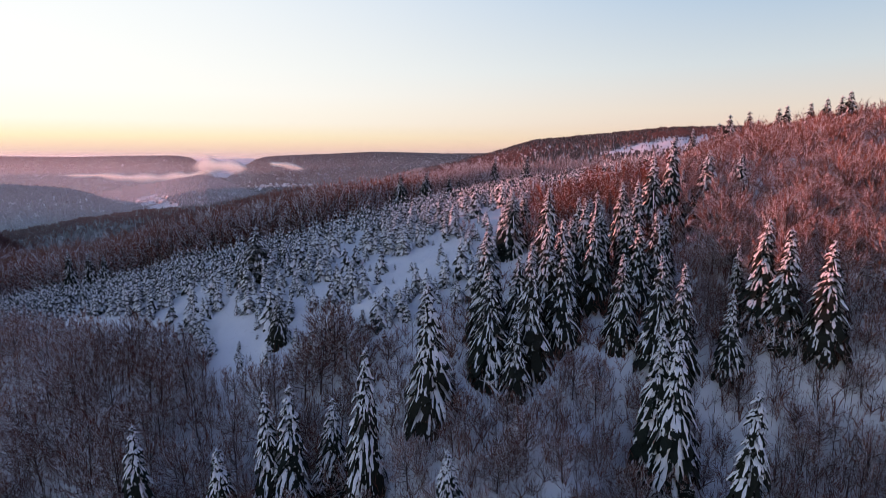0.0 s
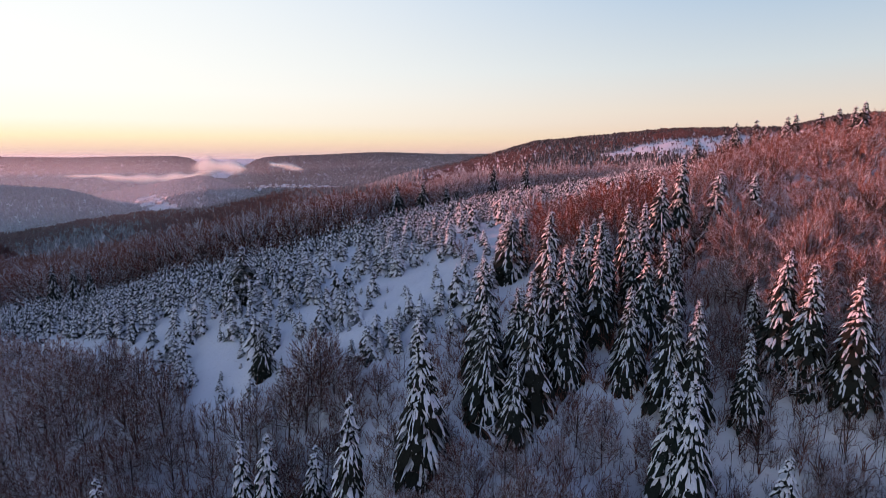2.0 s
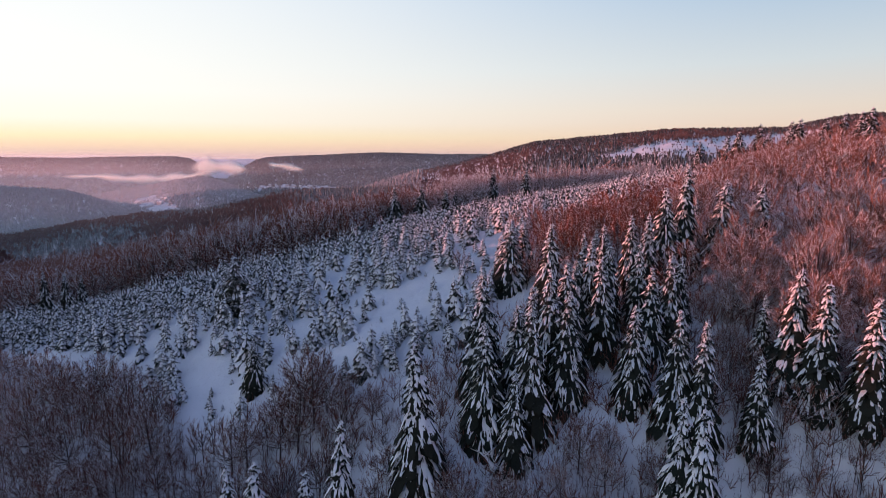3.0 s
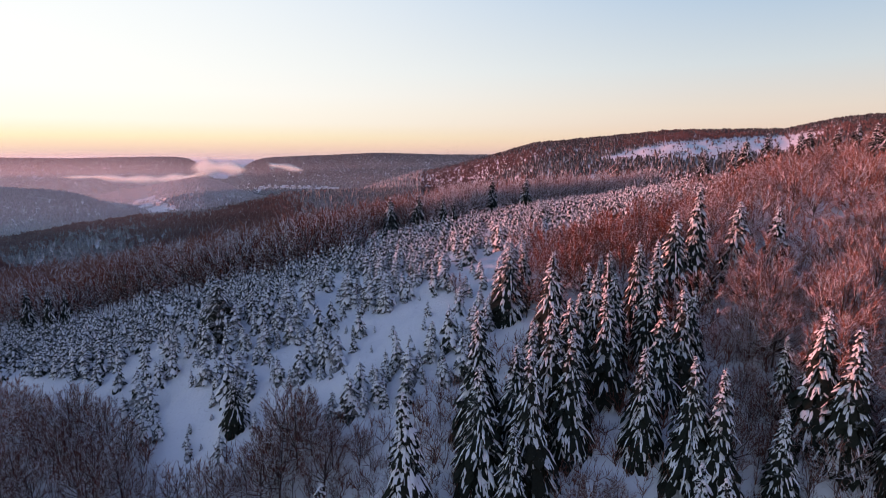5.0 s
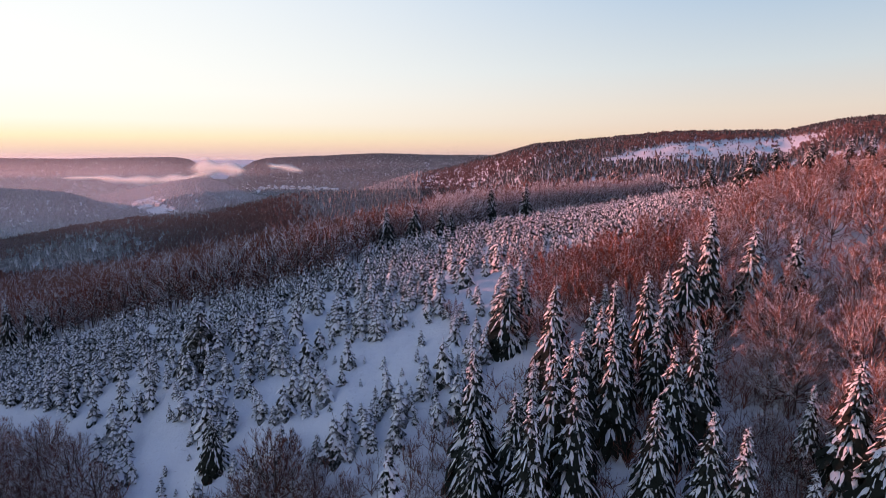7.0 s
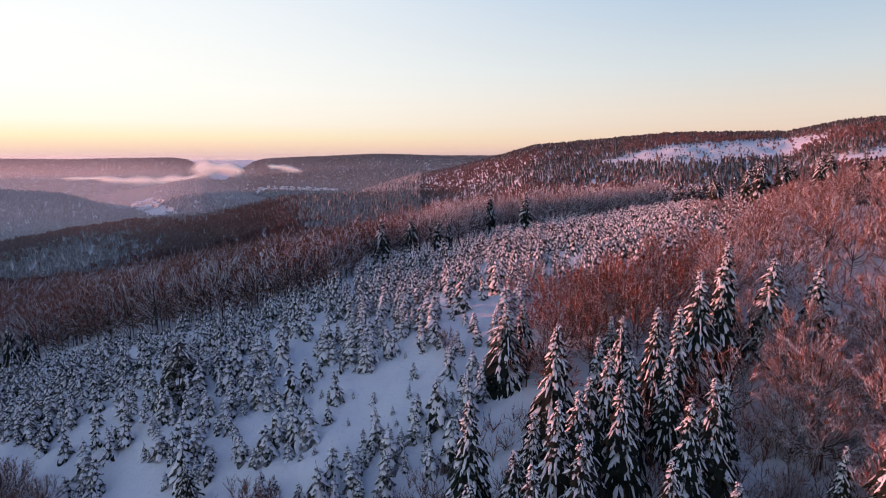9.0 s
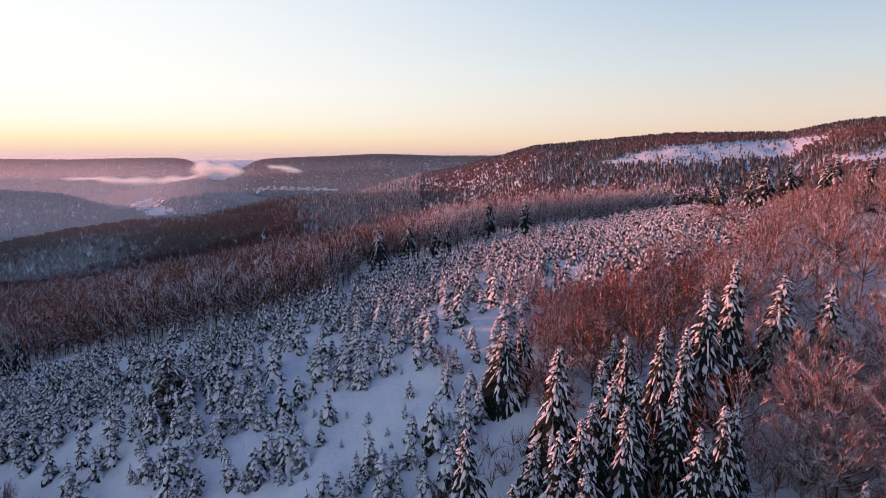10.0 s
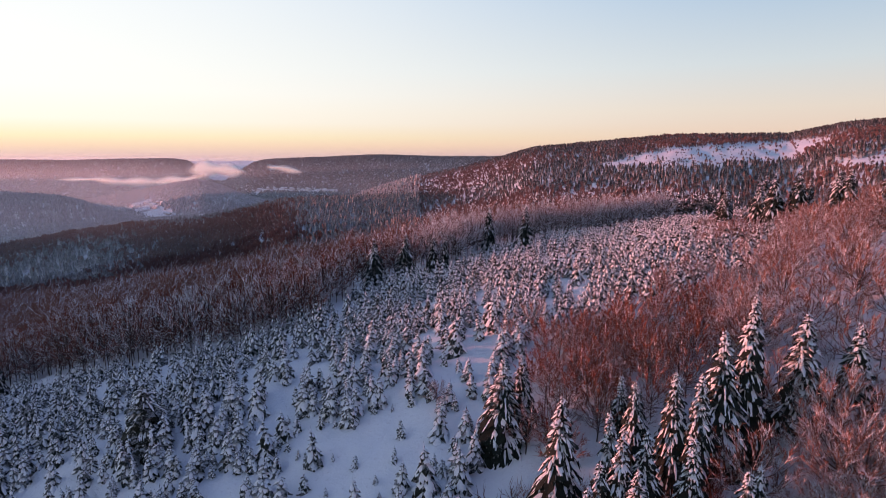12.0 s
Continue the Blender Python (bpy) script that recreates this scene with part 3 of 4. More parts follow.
protos_young += [merged(*young_arrays(67 + k, 4.0, (1.15, 1.0, 1.3)[k], 4, 4, 0.72)) for k in range(3)]
rows = np.stack([g.integers(0, 3, n) + np.where(py[300:] > 165, 6, np.where(py[300:] > 118, 3, 0)), px[300:], py[300:], pz[300:], g.uniform(0.62, 1.3, n) * np.interp(py[300:], (90, 130, 170, 210), (1.0, 0.98, 0.92, 0.86)), g.uniform(0, 6.28, n), g.uniform(0.95, 1.3, n)], 1)
tagged(new("young_spruce_stand", scatter_mesh("young_spruce_stand", protos_young, rows, [BARK, YOUNG_NEEDLES, SNOW])),
       "dense stand of snow-coated young spruces", "young spruces", kind="stuff")

# bare broadleaf trees
def broadleaf_meshes(seed, *shape):
    wood, twigs, snow = (s.arrays() for s in dome_arrays(seed, 8.0, *shape))
    return (make_mesh("broadleaf_trunk", *wood, [BEECH]), make_mesh("broadleaf_crown", *twigs, [TWIGS]), make_mesh("snowy_crown", *twigs, [SNOWY_TWIGS]),
            make_mesh("broadleaf_snow", *snow, [SNOW]))


RICH = [broadleaf_meshes(80 + k, 18, 12, 17, 0.028, o, 0.28, 0.014, 0.8) for k, o in enumerate((0.38, 0.32, 0.43, 0.36))]
PLAIN = [broadleaf_meshes(90 + k, 16, 10, 12, 0.030, o, 0.28, 0.014, 0.7) for k, o in enumerate((0.42, 0.36, 0.46, 0.40))]
BROAD = [broadleaf_meshes(96 + k, 26, 13, 19, 0.024, o, 0.24, 0.015, 0.8) for k, o in enumerate((0.50, 0.44, 0.55, 0.47))]
THICKET = [(-130, 112), (-100, 121), (-60, 101), (-46, 93), (-34, 81), (-22, 80), (-12, 76), (-13, 60), (-22, 48), (-60, 44), (-120, 70)]
RIGHT_WOOD = [(44, 66), (33, 70), (33, 86), (46, 98), (41, 106), (56, 124), (74, 150), (98, 190), (140, 200), (150, 120), (90, 60), (60, 50)]
RED_CLUMP = [(10, 97), (12, 104), (18, 108), (20, 116), (38, 119), (50, 116), (46, 106), (36, 98), (28, 95), (18, 93)]
NEAR_SLOPE = [(-24, 74), (-22, 82), (-6, 82.5), (3, 83), (8, 78), (4, 70), (-4, 72), (-12, 72)]
MIXED = [(42, 118), (60, 122), (84, 150), (104, 196), (118, 240), (96, 236), (70, 180), (50, 140), (38, 126)]
FLOOR = [(-10, 42), (-12, 62), (-4, 74), (4, 66), (16, 66), (24, 66), (36, 76), (44, 66), (58, 48), (50, 34), (20, 34)]
spots = []
for poly, step, lo, hi, seed in ((THICKET, 4.1, 0.75, 1.25, 1), (RIGHT_WOOD, 5.8, 0.95, 1.55, 2), (RED_CLUMP, 4.2, 0.65, 0.95, 3), (MIXED, 5.2, 0.5, 0.95, 4), (FLOOR, 4.3, 0.4, 0.85, 5)):
    x, y = jittered(-140, 160, 40, 210, step, seed)
    ok = inside(x, y, poly) & clear_of(x, y, [(a, b, 1.5) for a, b, *_ in TALL])
    spots += [(a, b, rnd.uniform(lo, hi)) for a, b in zip(x[ok], y[ok])]
spots += [(-16, 79.5, 1.5), (-20, 77, 1.25), (-12, 76, 1.1), (-18, 82.5, 1.1), (-14.5, 81, 1.0), (-20.5, 80.5, 1.0), (-11.5, 79, 0.85), (4.2, 106.5, 0.55), (15, 119.5, 0.75), (19, 121, 0.8), (-8, 78, 0.7)]
spots.sort(key=lambda p: math.hypot(p[0], p[1] - 40))
for i, (x, y, s) in enumerate(spots[:300]):
    white = x > 36 or (y < 66 and rnd.random() < 0.35)
    protos = BROAD if x > 36 and y > 66 else RICH if i < 80 else PLAIN
    root = new("broadleaf_tree")
    root.matrix_world = pose(x, y, float(height(x, y)), rnd.uniform(-5, 5), rnd.uniform(-5, 5), rnd.uniform(0, 360)) @ Matrix.Diagonal((s, s, s * rnd.uniform(0.9, 1.1), 1))
    trunk, bare, snowy, load = protos[rnd.randrange(4)]
    part("trunk", trunk, root)
    crown = tagged(part("crown", snowy if white else bare, root), kind="stuff")
    tagged(part("snow_load", load, crown, "streaks of snow lying along the branches"), kind="stuff")
    tagged(root, "bare broadleaf tree whose red-brown twigs carry thick snow" if white else "bare broadleaf tree with fine red-brown twigs and streaks of snow", "bare tree", "bare broadleaf trees")

LIGHT = [merged(*broadleaf_arrays(110 + k, 12.0, ((1, 0.5, 0, 0, 0.15, 3), (6, 0.42, 0.2, o, 0.11, 0), (4, 0.24, 0.3, 0.95, 0.14, 0)))) for k, o in enumerate((0.8, 0.65, 1.0))]
LEAFLESS = [merged(*dome_arrays(114 + k, 12.0, 10, 7, 7, 0.056, o, 0.24, 0.0075, 0.75)) for k, o in enumerate((0.32, 0.27, 0.36))]
BUSHES = [merged(*dome_arrays(117 + k, 7.0, 18, 8, 10, 0.044, o, 0.20, 0.010, 0.5)) for k, o in enumerate((0.46, 0.40, 0.52))]
SHRUBS = [merged(*broadleaf_arrays(120 + k, 2.4, ((1, 0.3, 0, 0, 0.03, 3), (6, 0.6, 0.15, 0.9, 0.032, 0), (3, 0.34, 0.3, 0.9, 0.030, 0)))) for k in range(3)]
LOW_BUSHES = [merged(*dome_arrays(140 + k, 2.6, 7, 4, 6, 0.020, o, 0.08, 0.008, 0.6)) for k, o in enumerate((0.55, 0.65, 0.48))]
LEFT_WOOD = [(-260, 210), (-150, 160), (-138, 179), (-107, 166), (-60, 155), (-38, 154), (-26, 158), (-22, 176), (-20, 197), (-6, 206), (7, 213), (16, 230), (23, 250), (40, 259), (72, 271), (110, 294), (108, 325), (50, 310), (-20, 290), (-60, 300), (-130, 300), (-230, 290)]


def wood_of(name, label, protos, spots_, mats):
    n = len(spots_)
    fx, fy, fs = np.array(spots_).T
    rows = np.stack([g.integers(0, len(protos), n), fx, fy, height(fx, fy), fs, g.uniform(0, 6.28, n), g.uniform(0.9, 1.1, n)], 1)
    tagged(new(name, scatter_mesh(name, protos, rows, mats)), label, "woodland", kind="stuff")


x, y = jittered(-270, 160, 40, 330, 3.6, 12)
ok = inside(x, y, LEFT_WOOD) & clear_of(x, y, [(a, b, 3.0) for a, b, *_ in TALL])
x, y = x[ok], y[ok]
front = inside(x, y - 24, PLANTATION) | inside(x + 18, y - 14, PLANTATION)
frosted = x > -2
size = np.random.default_rng(15).uniform(1.05, 1.45, len(x)) * np.where(frosted, 1.1, 1.0)
white = np.random.default_rng(17).random(len(x)) < np.where(frosted, 1.0, 0.3)
wood_of("broadleaf_wood", "dense bare broadleaf wood with red-brown crowns behind the plantation", LEAFLESS, np.stack([x, y, size], 1)[front & ~white], [BEECH, RED_TWIGS, SNOW])
wood_of("frosted_wood", "bare broadleaf wood with frosted pale crowns behind the plantation", LEAFLESS, np.stack([x, y, size], 1)[front & white], [BEECH, FROSTED_TWIGS, SNOW])
edge = [(-22 - 3.4 * k + rnd.uniform(-2, 2), 158 + rnd.uniform(-2.5, 5), rnd.uniform(0.8, 1.35)) for k in range(13)] + [(-70 - 4.5 * k, 160 + 2.2 * k + rnd.uniform(-3, 4), rnd.uniform(0.8, 1.2)) for k in range(14)]
wood_of("edge_trees", "rounded bare trees streaked with snow along the edge of the wood", BUSHES, edge, [BEECH, TWIGS, SNOW])
wood_of("rear_broadleaf_wood", "bare broadleaf wood falling away into the valley", LIGHT, np.stack([x, y, size], 1)[~front & (np.random.default_rng(16).random(len(x)) < 0.55)], [BEECH, SNOWY_TWIGS])
wood_of("hillside_wood", "pinkish snow-laden bare trees and bushes on the sunlit slope", BUSHES, [p for p in spots[300:] if p[1] < 128], [BEECH, SNOWY_TWIGS, SNOW])
wood_of("upper_hillside_wood", "pinkish snow-laden bare trees along the crest of the slope", BUSHES, [(a, b, c * 0.85) for a, b, c in spots[300:] if b >= 128], [BEECH, SNOWY_TWIGS, SNOW])

# saplings in the thicket and on the lower slope
SAPLINGS = [merged(*dome_arrays(130 + k, 6.0, 6, 3, 6, 0.034, o, 0.35, 0.008, 0.6)) for k, o in enumerate((0.24, 0.20, 0.30))]
saplings = []
UNDERWOOD = [(28, 74), (44, 68), (70, 64), (64, 44), (48, 36), (30, 42), (34, 60)]
for poly, step, lo, hi, seed in ((THICKET, 2.2, 0.55, 1.2, 51), (FLOOR, 1.75, 0.3, 0.8, 52), (UNDERWOOD, 1.75, 0.5, 1.1, 53), (NEAR_SLOPE, 2.4, 0.35, 0.8, 54)):
    x, y = jittered(-64, 80, 36, 125, step, seed, 0.5)
    ok = inside(x, y, poly) & clear_of(x, y, [(a, b, 1.1) for a, b, *_ in TALL])
    saplings += [(a, b, rnd.uniform(lo, hi)) for a, b in zip(x[ok], y[ok])]
wood_of("sapling_thicket", "thicket of thin snow-dusted bare saplings on the slope", SAPLINGS, saplings, [BEECH, TWIGS, SNOW])

# undergrowth between the trees
x, y = jittered(-42, 66, 36, 92, 1.22, 14, 0.52)
lumps = np.sin(x * 0.5 + 1.3 * np.sin(y * 0.33)) + np.sin(y * 0.61 + x * 0.2)
ok = ~inside(x, y, PLANTATION) & (np.random.default_rng(6).random(len(x)) < np.where(lumps > -0.3, 0.95, 0.5))
x, y = x[ok], y[ok]
n = len(x)
rows = np.stack([g.integers(0, 3, n), x, y, height(x, y), g.uniform(0.4, 1.5, n), g.uniform(0, 6.28, n), g.uniform(0.7, 1.6, n)], 1)
heavy = g.random(n) < 0.45
tagged(new("undergrowth", scatter_mesh("undergrowth", SHRUBS, rows[~heavy], [BEECH, TWIGS])), "snow-dusted brown scrub and saplings under the trees", "undergrowth", kind="stuff")
tagged(new("snowy_undergrowth", scatter_mesh("snowy_undergrowth", SHRUBS, rows[heavy], [BEECH, SNOWY_TWIGS])), "low scrub bent under snow", "undergrowth", kind="stuff")

# dense red-brown brush
UNDER = [(26, 70), (25, 80), (30, 94), (48, 96), (52, 80), (46, 66), (34, 66)]
brush = []
for poly, step, lo, hi, seed in ((UNDER, 2.2, 0.7, 1.5, 42), (UNDERWOOD, 1.9, 0.6, 1.4, 48), (NEAR_SLOPE, 2.6, 0.6, 1.3, 49), (THICKET, 3.2, 0.8, 1.6, 43), (FLOOR, 1.9, 0.5, 1.2, 47), (RIGHT_WOOD, 5.0, 0.7, 1.4, 44)):
    x, y = jittered(-140, 160, 40, 210, step, seed, 0.5)
    ok = inside(x, y, poly) & clear_of(x, y, [(a, b, 1.0) for a, b, *_ in TALL])
    brush += [(a, b, rnd.uniform(lo, hi)) for a, b in zip(x[ok], y[ok])]
x, y = jittered(0, 60, 85, 125, 3.9, 45, 0.45)
ok = inside(x, y, RED_CLUMP) & clear_of(x, y, [(a, b, 1.6) for a, b, *_ in TALL])
wood_of("red_bushes", "rounded bare bushes with bright red-brown twigs", BUSHES, [(a, b, rnd.uniform(0.7, 1.15)) for a, b in zip(x[ok], y[ok])], [BEECH, RED_TWIGS, SNOW])
wood_of("brush", "dense red-brown bare brush between the trees", LOW_BUSHES, brush, [BEECH, TWIGS, SNOW])


# a belt of grown spruces behind the broadleaf strip
protos_belt = [merged(*spruce_arrays(68 + k, 4.0, (0.95, 0.8, 1.05)[k], 5, 5, False, 0.22)) for k in range(3)]
x, y = polar_points(-1, 26, 325, 440, 5.5, 33)
ok = ~inside(x, y, LEFT_WOOD) & ~inside(x, y, PLANTATION)
x, y = x[ok], y[ok]
n = len(x)
rows = np.stack([g.integers(0, 3, n), x, y, height(x, y), g.uniform(2.3, 3.8, n), g.uniform(0, 6.28, n), g.uniform(0.95, 1.25, n)], 1)
tagged(new("spruce_belt", scatter_mesh("spruce_belt", protos_belt, rows, [BARK, NEEDLES, SNOW])), "belt of dark snow-dusted spruces behind the bare wood", "woodland", kind="stuff")


# far woods on the slopes and hills
def cone_tree(seed, H, R, sides, tiers):
    r = random.Random(seed)
    s = Soup()
    for k in range(tiers):
        z0, z1 = H * (0.08 + 0.75 * k / tiers), H * (0.08 + 0.92 * (k + 1.3) / (tiers + 0.3))
        rr = R * (1 - 0.75 * k / tiers)
        ring = [(rr * (1 + 0.25 * (-1) ** i) * math.cos(i * 6.2832 / sides), rr * (1 + 0.25 * (-1) ** i) * math.sin(i * 6.2832 / sides), z0 + r.uniform(-0.03, 0.03) * H) for i in range(sides)]
        s.add(ring + [(0, 0, z1)], [(i, (i + 1) % sides, sides) for i in range(sides)])
    return s


def round_tree(seed):
    """A far bare crown, one metre high."""
    r = random.Random(seed)
    s = Soup()
    spike(s, np.array([0, 0, 0.0]), np.array([0, 0, 0.7]), 0.03)
    for i in range(10):
        phi, up = i * 2.4, r.uniform(0.0, 1.0)
        a = np.array([0, 0, 0.15 + 0.3 * r.random()])
        b = np.array([0.34 * math.cos(phi) * (1.05 - 0.6 * up), 0.34 * math.sin(phi) * (1.05 - 0.6 * up), 0.5 + 0.5 * up])
        spike(s, b, a, 0.07)
    return s


CONES = [cone_tree(k, 1.0, 0.27, 7, 3) for k in range(3)]
ROUNDS = [round_tree(k) for k in range(3)]


def far_wood(name, label, protos, mat, x, y, low, high, seed):
    q = np.random.default_rng(seed)
    n = len(x)
    P = [(*s.arrays(), np.zeros(len(s.arrays()[1]), int)) for s in protos]
    rows = np.stack([q.integers(0, len(P), n), x, y, height(x, y), q.uniform(low, high, n), q.uniform(0, 6.28, n), q.uniform(0.85, 1.15, n)], 1)
    tagged(new(name, scatter_mesh(name, P, rows, [mat])), label, "woodland", kind="stuff")


x, y = polar_points(-8, 42, 430, 1560, 6.6, 21)
a, d = np.degrees(np.arctan2(x, y)), np.hypot(x, y)
wob = 1.0 * np.sin(d * 0.021) + 0.7 * np.sin(d * 0.057 + a)
FIELD = [(15.6, 950), (18.5, 1080), (24, 1135), (30.5, 1270), (32.6, 1125), (32.6, 985), (29.6, 915), (26.3, 890), (22, 810), (18, 900)]
SIDE_FIELD = [(32.8, 730), (36.4, 825), (41, 860), (41, 690), (36, 670)]
field = inside(a + wob, d + 12 * wob, FIELD) | inside(a + wob, d + 8 * wob, SIDE_FIELD)
ok = ~field & ~inside(x, y, LEFT_WOOD) | (field & (np.random.default_rng(4).random(len(x)) < 0.03))
scrub = field & ~ok & (np.random.default_rng(11).random(len(x)) < np.where(d < 930, 0.5, 0.16))
sx, sy = x[scrub], y[scrub]
x, y = x[ok], y[ok]
leafy = np.sin(x * 0.013 + 1.0) + np.sin(y * 0.011 + x * 0.006) + np.random.default_rng(9).normal(0, 0.6, len(x)) > 0.35
far_wood("conifer_wood", "snow-dusted dark conifer wood on the far ridge", CONES, FAR_NEEDLES, x[~leafy], y[~leafy], 5.5, 9.5, 22)
far_wood("ridge_broadleaf_wood", "mauve bare broadleaf wood on the far ridge", ROUNDS, FAR_TWIGS, x[leafy], y[leafy], 5, 8.5, 29)
far_wood("field_scrub", "small frosted bushes scattered over the ridge snowfield", ROUNDS, FROST_NEEDLES, sx, sy, 2.5, 5, 32)
x, y = polar_points(-44, -2, 240, 1150, 5.6, 23)
mx, my = polar_points(-34, 2, 262, 560, 6.0, 34)
x, y = np.concatenate([x, mx]), np.concatenate([y, my])
ok = ~inside(x, y, LEFT_WOOD)
x, y = x[ok], y[ok]
leafy = np.sin(x * 0.017) + np.sin(y * 0.013 + x * 0.008) + np.random.default_rng(10).normal(0, 0.5, len(x)) - 0.05 * (np.degrees(np.arctan2(x, y)) + 23) > 0.0
close = np.hypot(x, y) < 420
far_wood("valley_wood", "dark snow-dusted conifers on the slope into the valley", CONES, VALLEY_NEEDLES, x[~leafy & ~close], y[~leafy & ~close], 8, 14, 24)
far_wood("valley_broadleaf_wood", "dull red-brown bare wood on the slope into the valley", ROUNDS, FAR_TWIGS, x[leafy & ~close], y[leafy & ~close], 9, 13, 30)
wood_of("slope_spruces", "snow-dusted spruces on the slope below the bare wood", protos_belt, [(a, b, rnd.uniform(2.0, 3.4)) for a, b in zip(x[~leafy & close], y[~leafy & close])], [BARK, VALLEY_NEEDLES, SNOW])
wood_of("slope_broadleaf_wood", "bare red-brown trees on the slope below the plantation", LIGHT, [(a, b, rnd.uniform(0.75, 1.15)) for a, b in zip(x[leafy & close], y[leafy & close])], [BEECH, SNOWY_TWIGS])
x, y = polar_points(-42, -2, 1150, 2900, 8.2, 25)
ok = clear_of(x, y, [(-1135, 2170, 40), (-1020, 2030, 40), (-1075, 2100, 40), (-934, 1927, 40), (-975, 1980, 40), (-662, 1560, 30), (-640, 1590, 30)])
x, y = x[ok], y[ok]
far_wood("hill_wood", "frosted conifer wood on a far hill", [cone_tree(8, 1.0, 0.30, 5, 1)], FROST_NEEDLES, x, y, 8, 14, 26)
x, y = polar_points(-40, 9, 2850, 4300, 9, 27)
a = np.degrees(np.arctan2(x, y))
ok = (a < -20.0) | (a > -20.0) & (np.hypot(x, y) < 4000) & clear_of(x, y, [(c, 3052, 22) for c in range(-980, -560, 45)])
far_wood("distant_wood", "hazy wood on the most distant hills", [cone_tree(9, 1.0, 0.55, 4, 1)], FAR_NEEDLES, x[ok], y[ok], 9, 14, 28)


# ------------------------------------------------------------ distance haze imitated by thin see-through shells, one behind another; fog banks
def make_haze_fog(name, amount, top, bottom, scale):
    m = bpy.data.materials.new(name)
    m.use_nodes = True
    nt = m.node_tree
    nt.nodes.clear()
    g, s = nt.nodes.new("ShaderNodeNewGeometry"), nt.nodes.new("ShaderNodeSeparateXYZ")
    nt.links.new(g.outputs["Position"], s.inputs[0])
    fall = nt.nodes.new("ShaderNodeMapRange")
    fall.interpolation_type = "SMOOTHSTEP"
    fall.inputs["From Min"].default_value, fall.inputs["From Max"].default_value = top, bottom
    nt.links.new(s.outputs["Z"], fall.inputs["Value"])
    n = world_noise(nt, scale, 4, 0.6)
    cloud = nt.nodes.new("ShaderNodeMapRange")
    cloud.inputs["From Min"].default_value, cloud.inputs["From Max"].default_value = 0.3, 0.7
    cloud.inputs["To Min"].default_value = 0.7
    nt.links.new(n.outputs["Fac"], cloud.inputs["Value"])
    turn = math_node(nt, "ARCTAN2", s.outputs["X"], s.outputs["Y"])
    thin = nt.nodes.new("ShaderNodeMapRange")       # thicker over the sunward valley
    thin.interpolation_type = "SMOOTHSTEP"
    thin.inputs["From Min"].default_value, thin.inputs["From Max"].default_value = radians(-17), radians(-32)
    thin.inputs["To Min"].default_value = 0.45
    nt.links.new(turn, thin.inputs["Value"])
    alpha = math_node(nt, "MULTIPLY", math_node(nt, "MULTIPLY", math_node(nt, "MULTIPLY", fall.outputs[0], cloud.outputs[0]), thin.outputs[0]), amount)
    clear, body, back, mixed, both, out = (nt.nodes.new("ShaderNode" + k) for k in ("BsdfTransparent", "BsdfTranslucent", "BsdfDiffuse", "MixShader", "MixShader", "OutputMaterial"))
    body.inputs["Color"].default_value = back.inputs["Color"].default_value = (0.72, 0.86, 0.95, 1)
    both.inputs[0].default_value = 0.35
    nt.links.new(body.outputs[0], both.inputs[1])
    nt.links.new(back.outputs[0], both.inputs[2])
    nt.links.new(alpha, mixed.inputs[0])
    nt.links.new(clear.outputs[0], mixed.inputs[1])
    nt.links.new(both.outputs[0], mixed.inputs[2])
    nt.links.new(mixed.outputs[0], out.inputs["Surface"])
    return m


# a curved see-through sheet that pales whatever lies behind it, imitating haze
def haze_shell(d, a0, a1, low, high, mat):
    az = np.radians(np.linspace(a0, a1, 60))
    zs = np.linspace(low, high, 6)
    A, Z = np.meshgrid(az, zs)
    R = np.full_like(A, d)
    ob = new("distance_haze", make_mesh("distance_haze", np.stack([R * np.sin(A), R * np.cos(A), Z], -1).reshape(-1, 3), strip_faces(6, 60), [mat], smooth=True))
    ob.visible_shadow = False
    tagged(ob, "see-through shell imitating distance haze over the valley", "mist", kind="stuff")


# added shells by distance and opacity, so farther hills look hazier
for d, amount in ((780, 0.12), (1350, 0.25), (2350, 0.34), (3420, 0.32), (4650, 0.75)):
    haze_shell(d, -55, 60, -190, 150, make_haze_fog("mist", amount, 110 if d < 4000 else 70, -60 if d < 4000 else 10, 0.004))


def make_fog():
    m = make_haze_fog("fog", 1.0, 200, 100, 0.011)
    nt = m.node_tree
    att = nt.nodes.new("ShaderNodeAttribute")
    att.attribute_name = "fog_amount"
    last = [k for k in nt.nodes if k.type == "MIX_SHADER" and k.inputs[0].is_linked][0]
    for k in nt.nodes:
        if k.type in ("BSDF_TRANSLUCENT", "BSDF_DIFFUSE"):
            k.inputs["Color"].default_value = (0.74, 0.96, 0.93, 1)
    n = world_noise(nt, 0.009, 5, 0.62)
    wisp = nt.nodes.new("ShaderNodeMapRange")
    wisp.inputs["From Min"].default_value, wisp.inputs["From Max"].default_value = 0.36, 0.58
    nt.links.new(n.outputs["Fac"], wisp.inputs["Value"])
    soft = math_node(nt, "ADD", math_node(nt, "MULTIPLY", att.outputs["Fac"], 0.9), math_node(nt, "MULTIPLY", wisp.outputs[0], 0.5))
    nt.links.new(math_node(nt, "MULTIPLY", math_node(nt, "MULTIPLY", soft, att.outputs["Fac"]), 0.95, True), last.inputs[0])
    return m


FOG = make_fog()


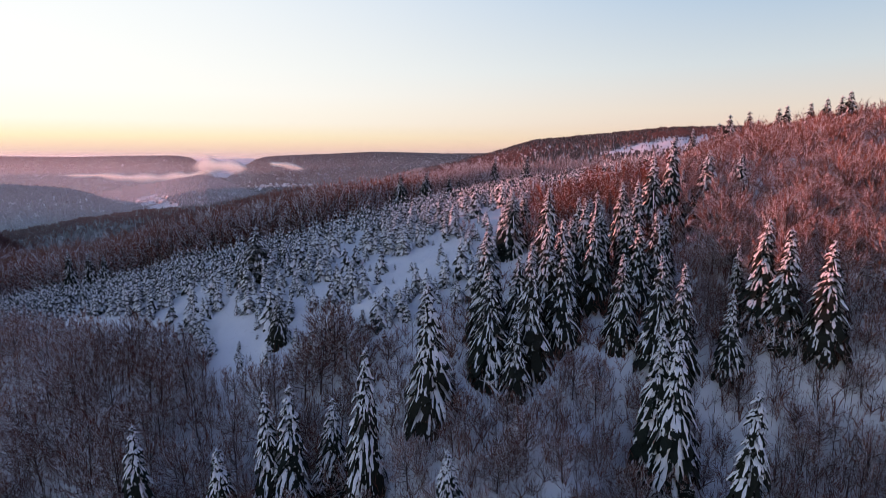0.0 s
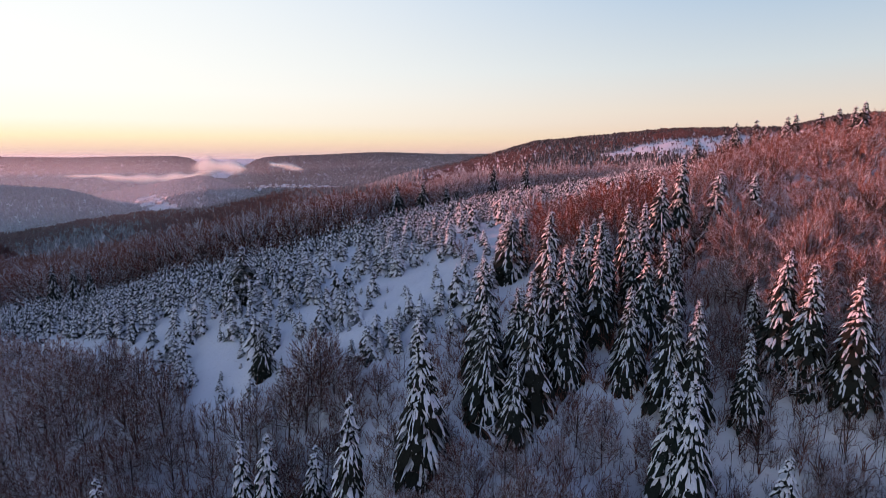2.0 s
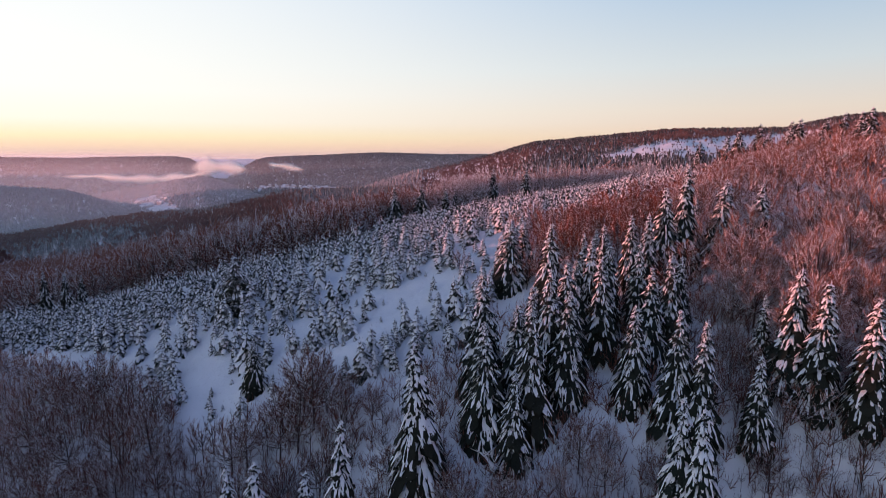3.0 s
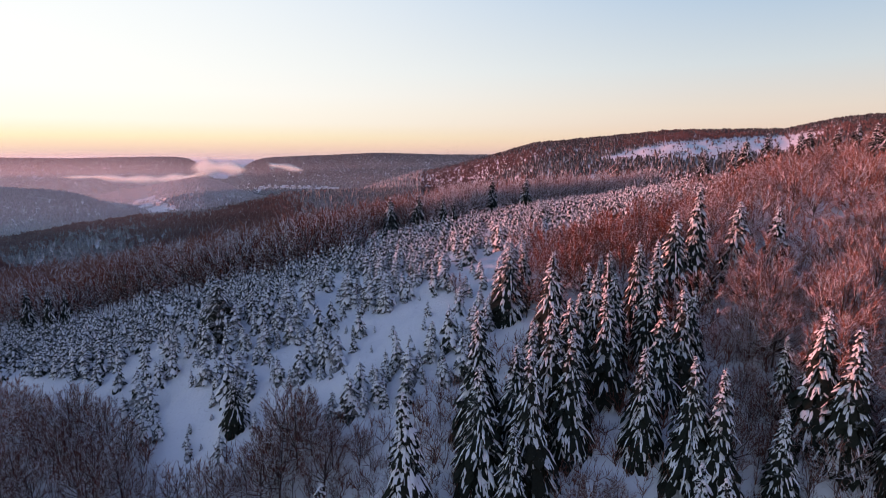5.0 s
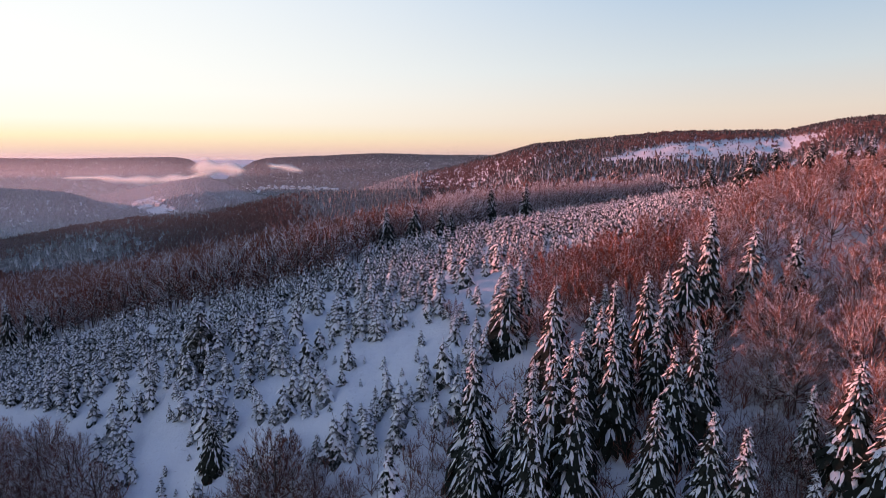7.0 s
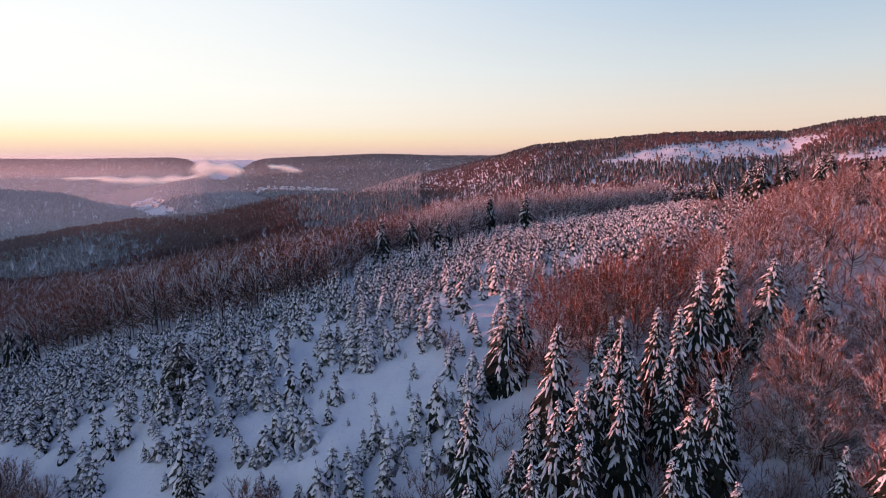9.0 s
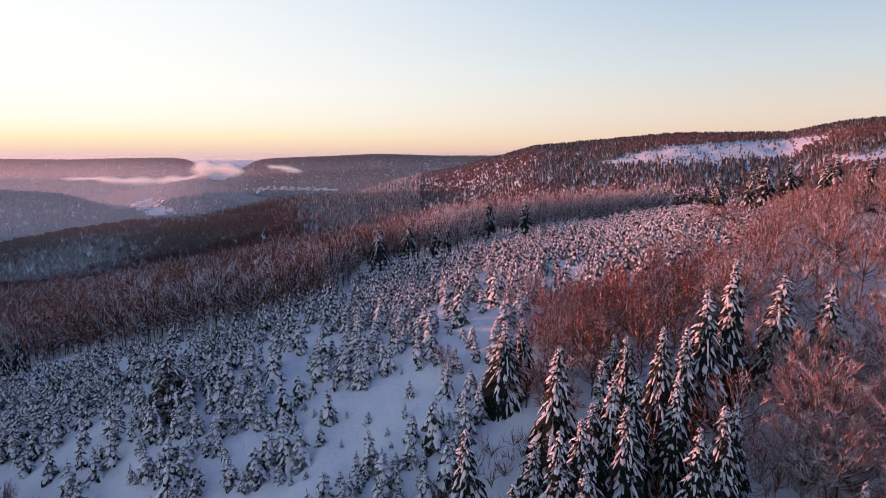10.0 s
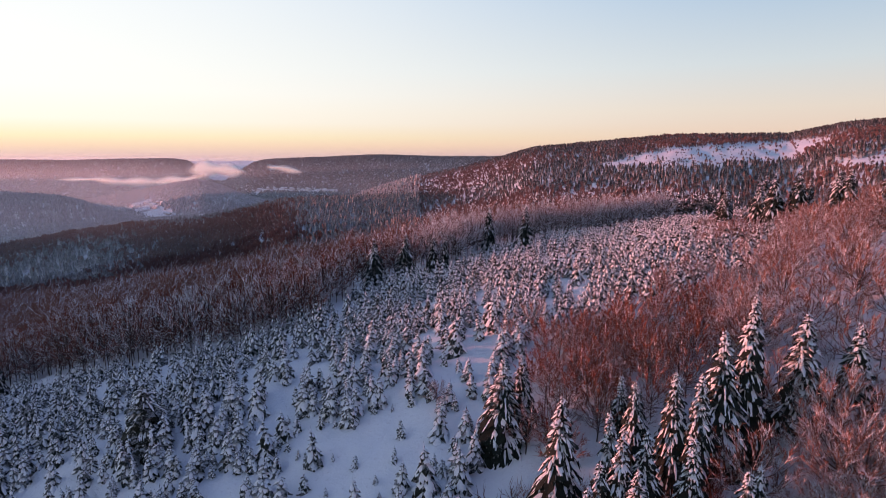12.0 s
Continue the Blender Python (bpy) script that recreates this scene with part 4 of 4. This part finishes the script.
def fog_bank(d, line, label):
    """A bank of fog at a distance: rows of azimuth, height of its middle, half its thickness."""
    n, rows = 48, 9
    az = np.linspace(line[0][0], line[-1][0], n)
    mid, half = (np.interp(az, [p[0] for p in line], [p[k] for p in line]) for k in (1, 2))
    v = np.linspace(-1, 1, rows)
    A = np.radians(az)[None].repeat(rows, 0)
    Z = mid[None] + half[None] * v[:, None] * (1 + 0.25 * np.sin(A * 140))
    D = d + 60 * np.cos(v * 1.5)[:, None] + 0 * A
    me = make_mesh("fog_bank", np.stack([D * np.sin(A), D * np.cos(A), Z], -1).reshape(-1, 3), strip_faces(rows, n), [FOG], smooth=True)
    u = np.linspace(0, 1, n)
    dens = (1 - v ** 2)[:, None] * np.clip(np.minimum(u, 1 - u) * 5, 0, 1)[None]
    me.attributes.new("fog_amount", "FLOAT", "POINT").data.foreach_set("value", dens.astype(np.float32).ravel())
    ob = new("fog_bank", me)
    ob.visible_shadow = False
    tagged(ob, label, "fog", kind="structure")


fog_bank(3120, ((-35, -46, 8), (-31, -48, 16), (-29, -64, 30), (-26.2, -68, 36), (-24, -60, 28), (-22.5, -40, 22), (-21, -20, 30)), "long white fog bank lying in the valley")
fog_bank(3180, ((-24.2, -20, 40), (-22.2, -8, 58), (-20.5, -12, 44), (-18.4, -32, 26)), "bright fog plume rising between two hills")
fog_bank(3330, ((-17.2, -2, 22), (-15.4, -12, 24), (-13.4, -38, 22)), "small fog streak on a wooded hillside")


# ------------------------------------------------------------ villages in the valley
def plain(name, colour, rough=0.8):
    m, nt, b = material(name)
    n = world_noise(nt, 0.4, 3)
    t = ramp_node(nt, n.outputs["Fac"], [(0.3, tuple(c * 0.8 for c in colour)), (0.7, colour)])
    nt.links.new(t.outputs[0], b.inputs["Base Color"])
    b.inputs["Roughness"].default_value = rough
    return m


HOUSE_WALLS = [plain("plaster", c) for c in ((0.62, 0.58, 0.52), (0.50, 0.42, 0.36), (0.70, 0.68, 0.66))]


def house_meshes(w, d, h, rise, mat):
    walls, roof = Soup(), Soup()
    a, b = w / 2, d / 2
    walls.add([(-a, -b, -3), (a, -b, -3), (a, b, -3), (-a, b, -3), (-a, -b, h), (a, -b, h), (a, b, h), (-a, b, h), (-a, 0, h + rise), (a, 0, h + rise)],
              [(0, 1, 5), (0, 5, 4), (1, 2, 6), (1, 6, 5), (2, 3, 7), (2, 7, 6), (3, 0, 4), (3, 4, 7), (4, 7, 8), (5, 9, 6)])
    a, b, t = a + 0.6, b + 0.7, 0.45
    for sgn in (1, -1):
        e = [(-a, sgn * b, h - 0.5), (a, sgn * b, h - 0.5), (a, 0, h + rise), (-a, 0, h + rise)]
        V = e + [(x, y, z + t) for x, y, z in e]
        roof.add(V, [(4, 5, 6), (4, 6, 7), (0, 2, 1), (0, 3, 2), (0, 1, 5), (0, 5, 4), (1, 2, 6), (1, 6, 5), (3, 0, 4), (3, 4, 7)])
    return make_mesh("house_wall", *walls.arrays(), [mat]), make_mesh("house_roof", *roof.arrays(), [SNOW])


HOUSES = [house_meshes(w, d, h, r, m) for (w, d, h, r), m in zip(((14, 10, 6, 5), (11, 9, 5, 4.5), (22, 12, 7, 5)), HOUSE_WALLS)]
for cx, cy, sx, sy, count in ((-775, 3052, 210, 22, 34), (-1080, 2100, 60, 70, 14), (-950, 1945, 35, 35, 8), (-655, 1570, 25, 20, 6)):
    for _ in range(count):
        x, y = cx + rnd.uniform(-sx, sx), cy + rnd.uniform(-sy, sy)
        root = new("house")
        root.matrix_world = pose(x, y, float(height(x, y)), 0, 0, rnd.uniform(-40, 40))
        for n, me in zip(("wall", "roof"), HOUSES[rnd.randrange(3)]):
            part(n, me, root)
        tagged(root, "village house with a snow-covered gable roof in the valley", "house", "village houses")


# ------------------------------------------------------------ a fallen trunk under snow, and lone branches
def fallen_trunk():
    root = new("fallen_trunk")
    pts = [(3.9, 60.1), (4.5, 62.6), (6.1, 64.4), (6.8, 65.0), (5.6, 65.0)]
    line = [(x, y, float(height(x, y)) + dz) for (x, y), dz in zip(pts, (0.2, 0.4, 0.6, 1.5, 3.5))]
    wood, snow = Soup(), Soup()
    tube(wood, line, [0.10, 0.16, 0.2, 0.2, 0.16], 7)
    tube(snow, [(x, y, z + 0.16) for x, y, z in line], [0.08, 0.26, 0.36, 0.34, 0.12], 7)
    r = random.Random(5)
    for i in range(22):
        q = line[1 + i % 4]
        a = np.array(q) + (r.uniform(-0.4, 0.4), r.uniform(-0.4, 0.4), 0.1)
        b = a + (r.uniform(-1.8, 1.8), r.uniform(-1.0, 1.0), r.uniform(0.2, 1.3))
        spike(wood, a, b, 0.05)
        spike(snow, a + (0, 0, 0.08), b + (0, 0, 0.06), 0.09)
    part("log", make_mesh("fallen_log", *wood.arrays(), [BEECH]), root)
    part("snow_load", make_mesh("fallen_snow", *snow.arrays(), [SNOW], smooth=True), root)
    tagged(root, "bent fallen trunk under thick snow on the slope", "fallen trunk")


fallen_trunk()
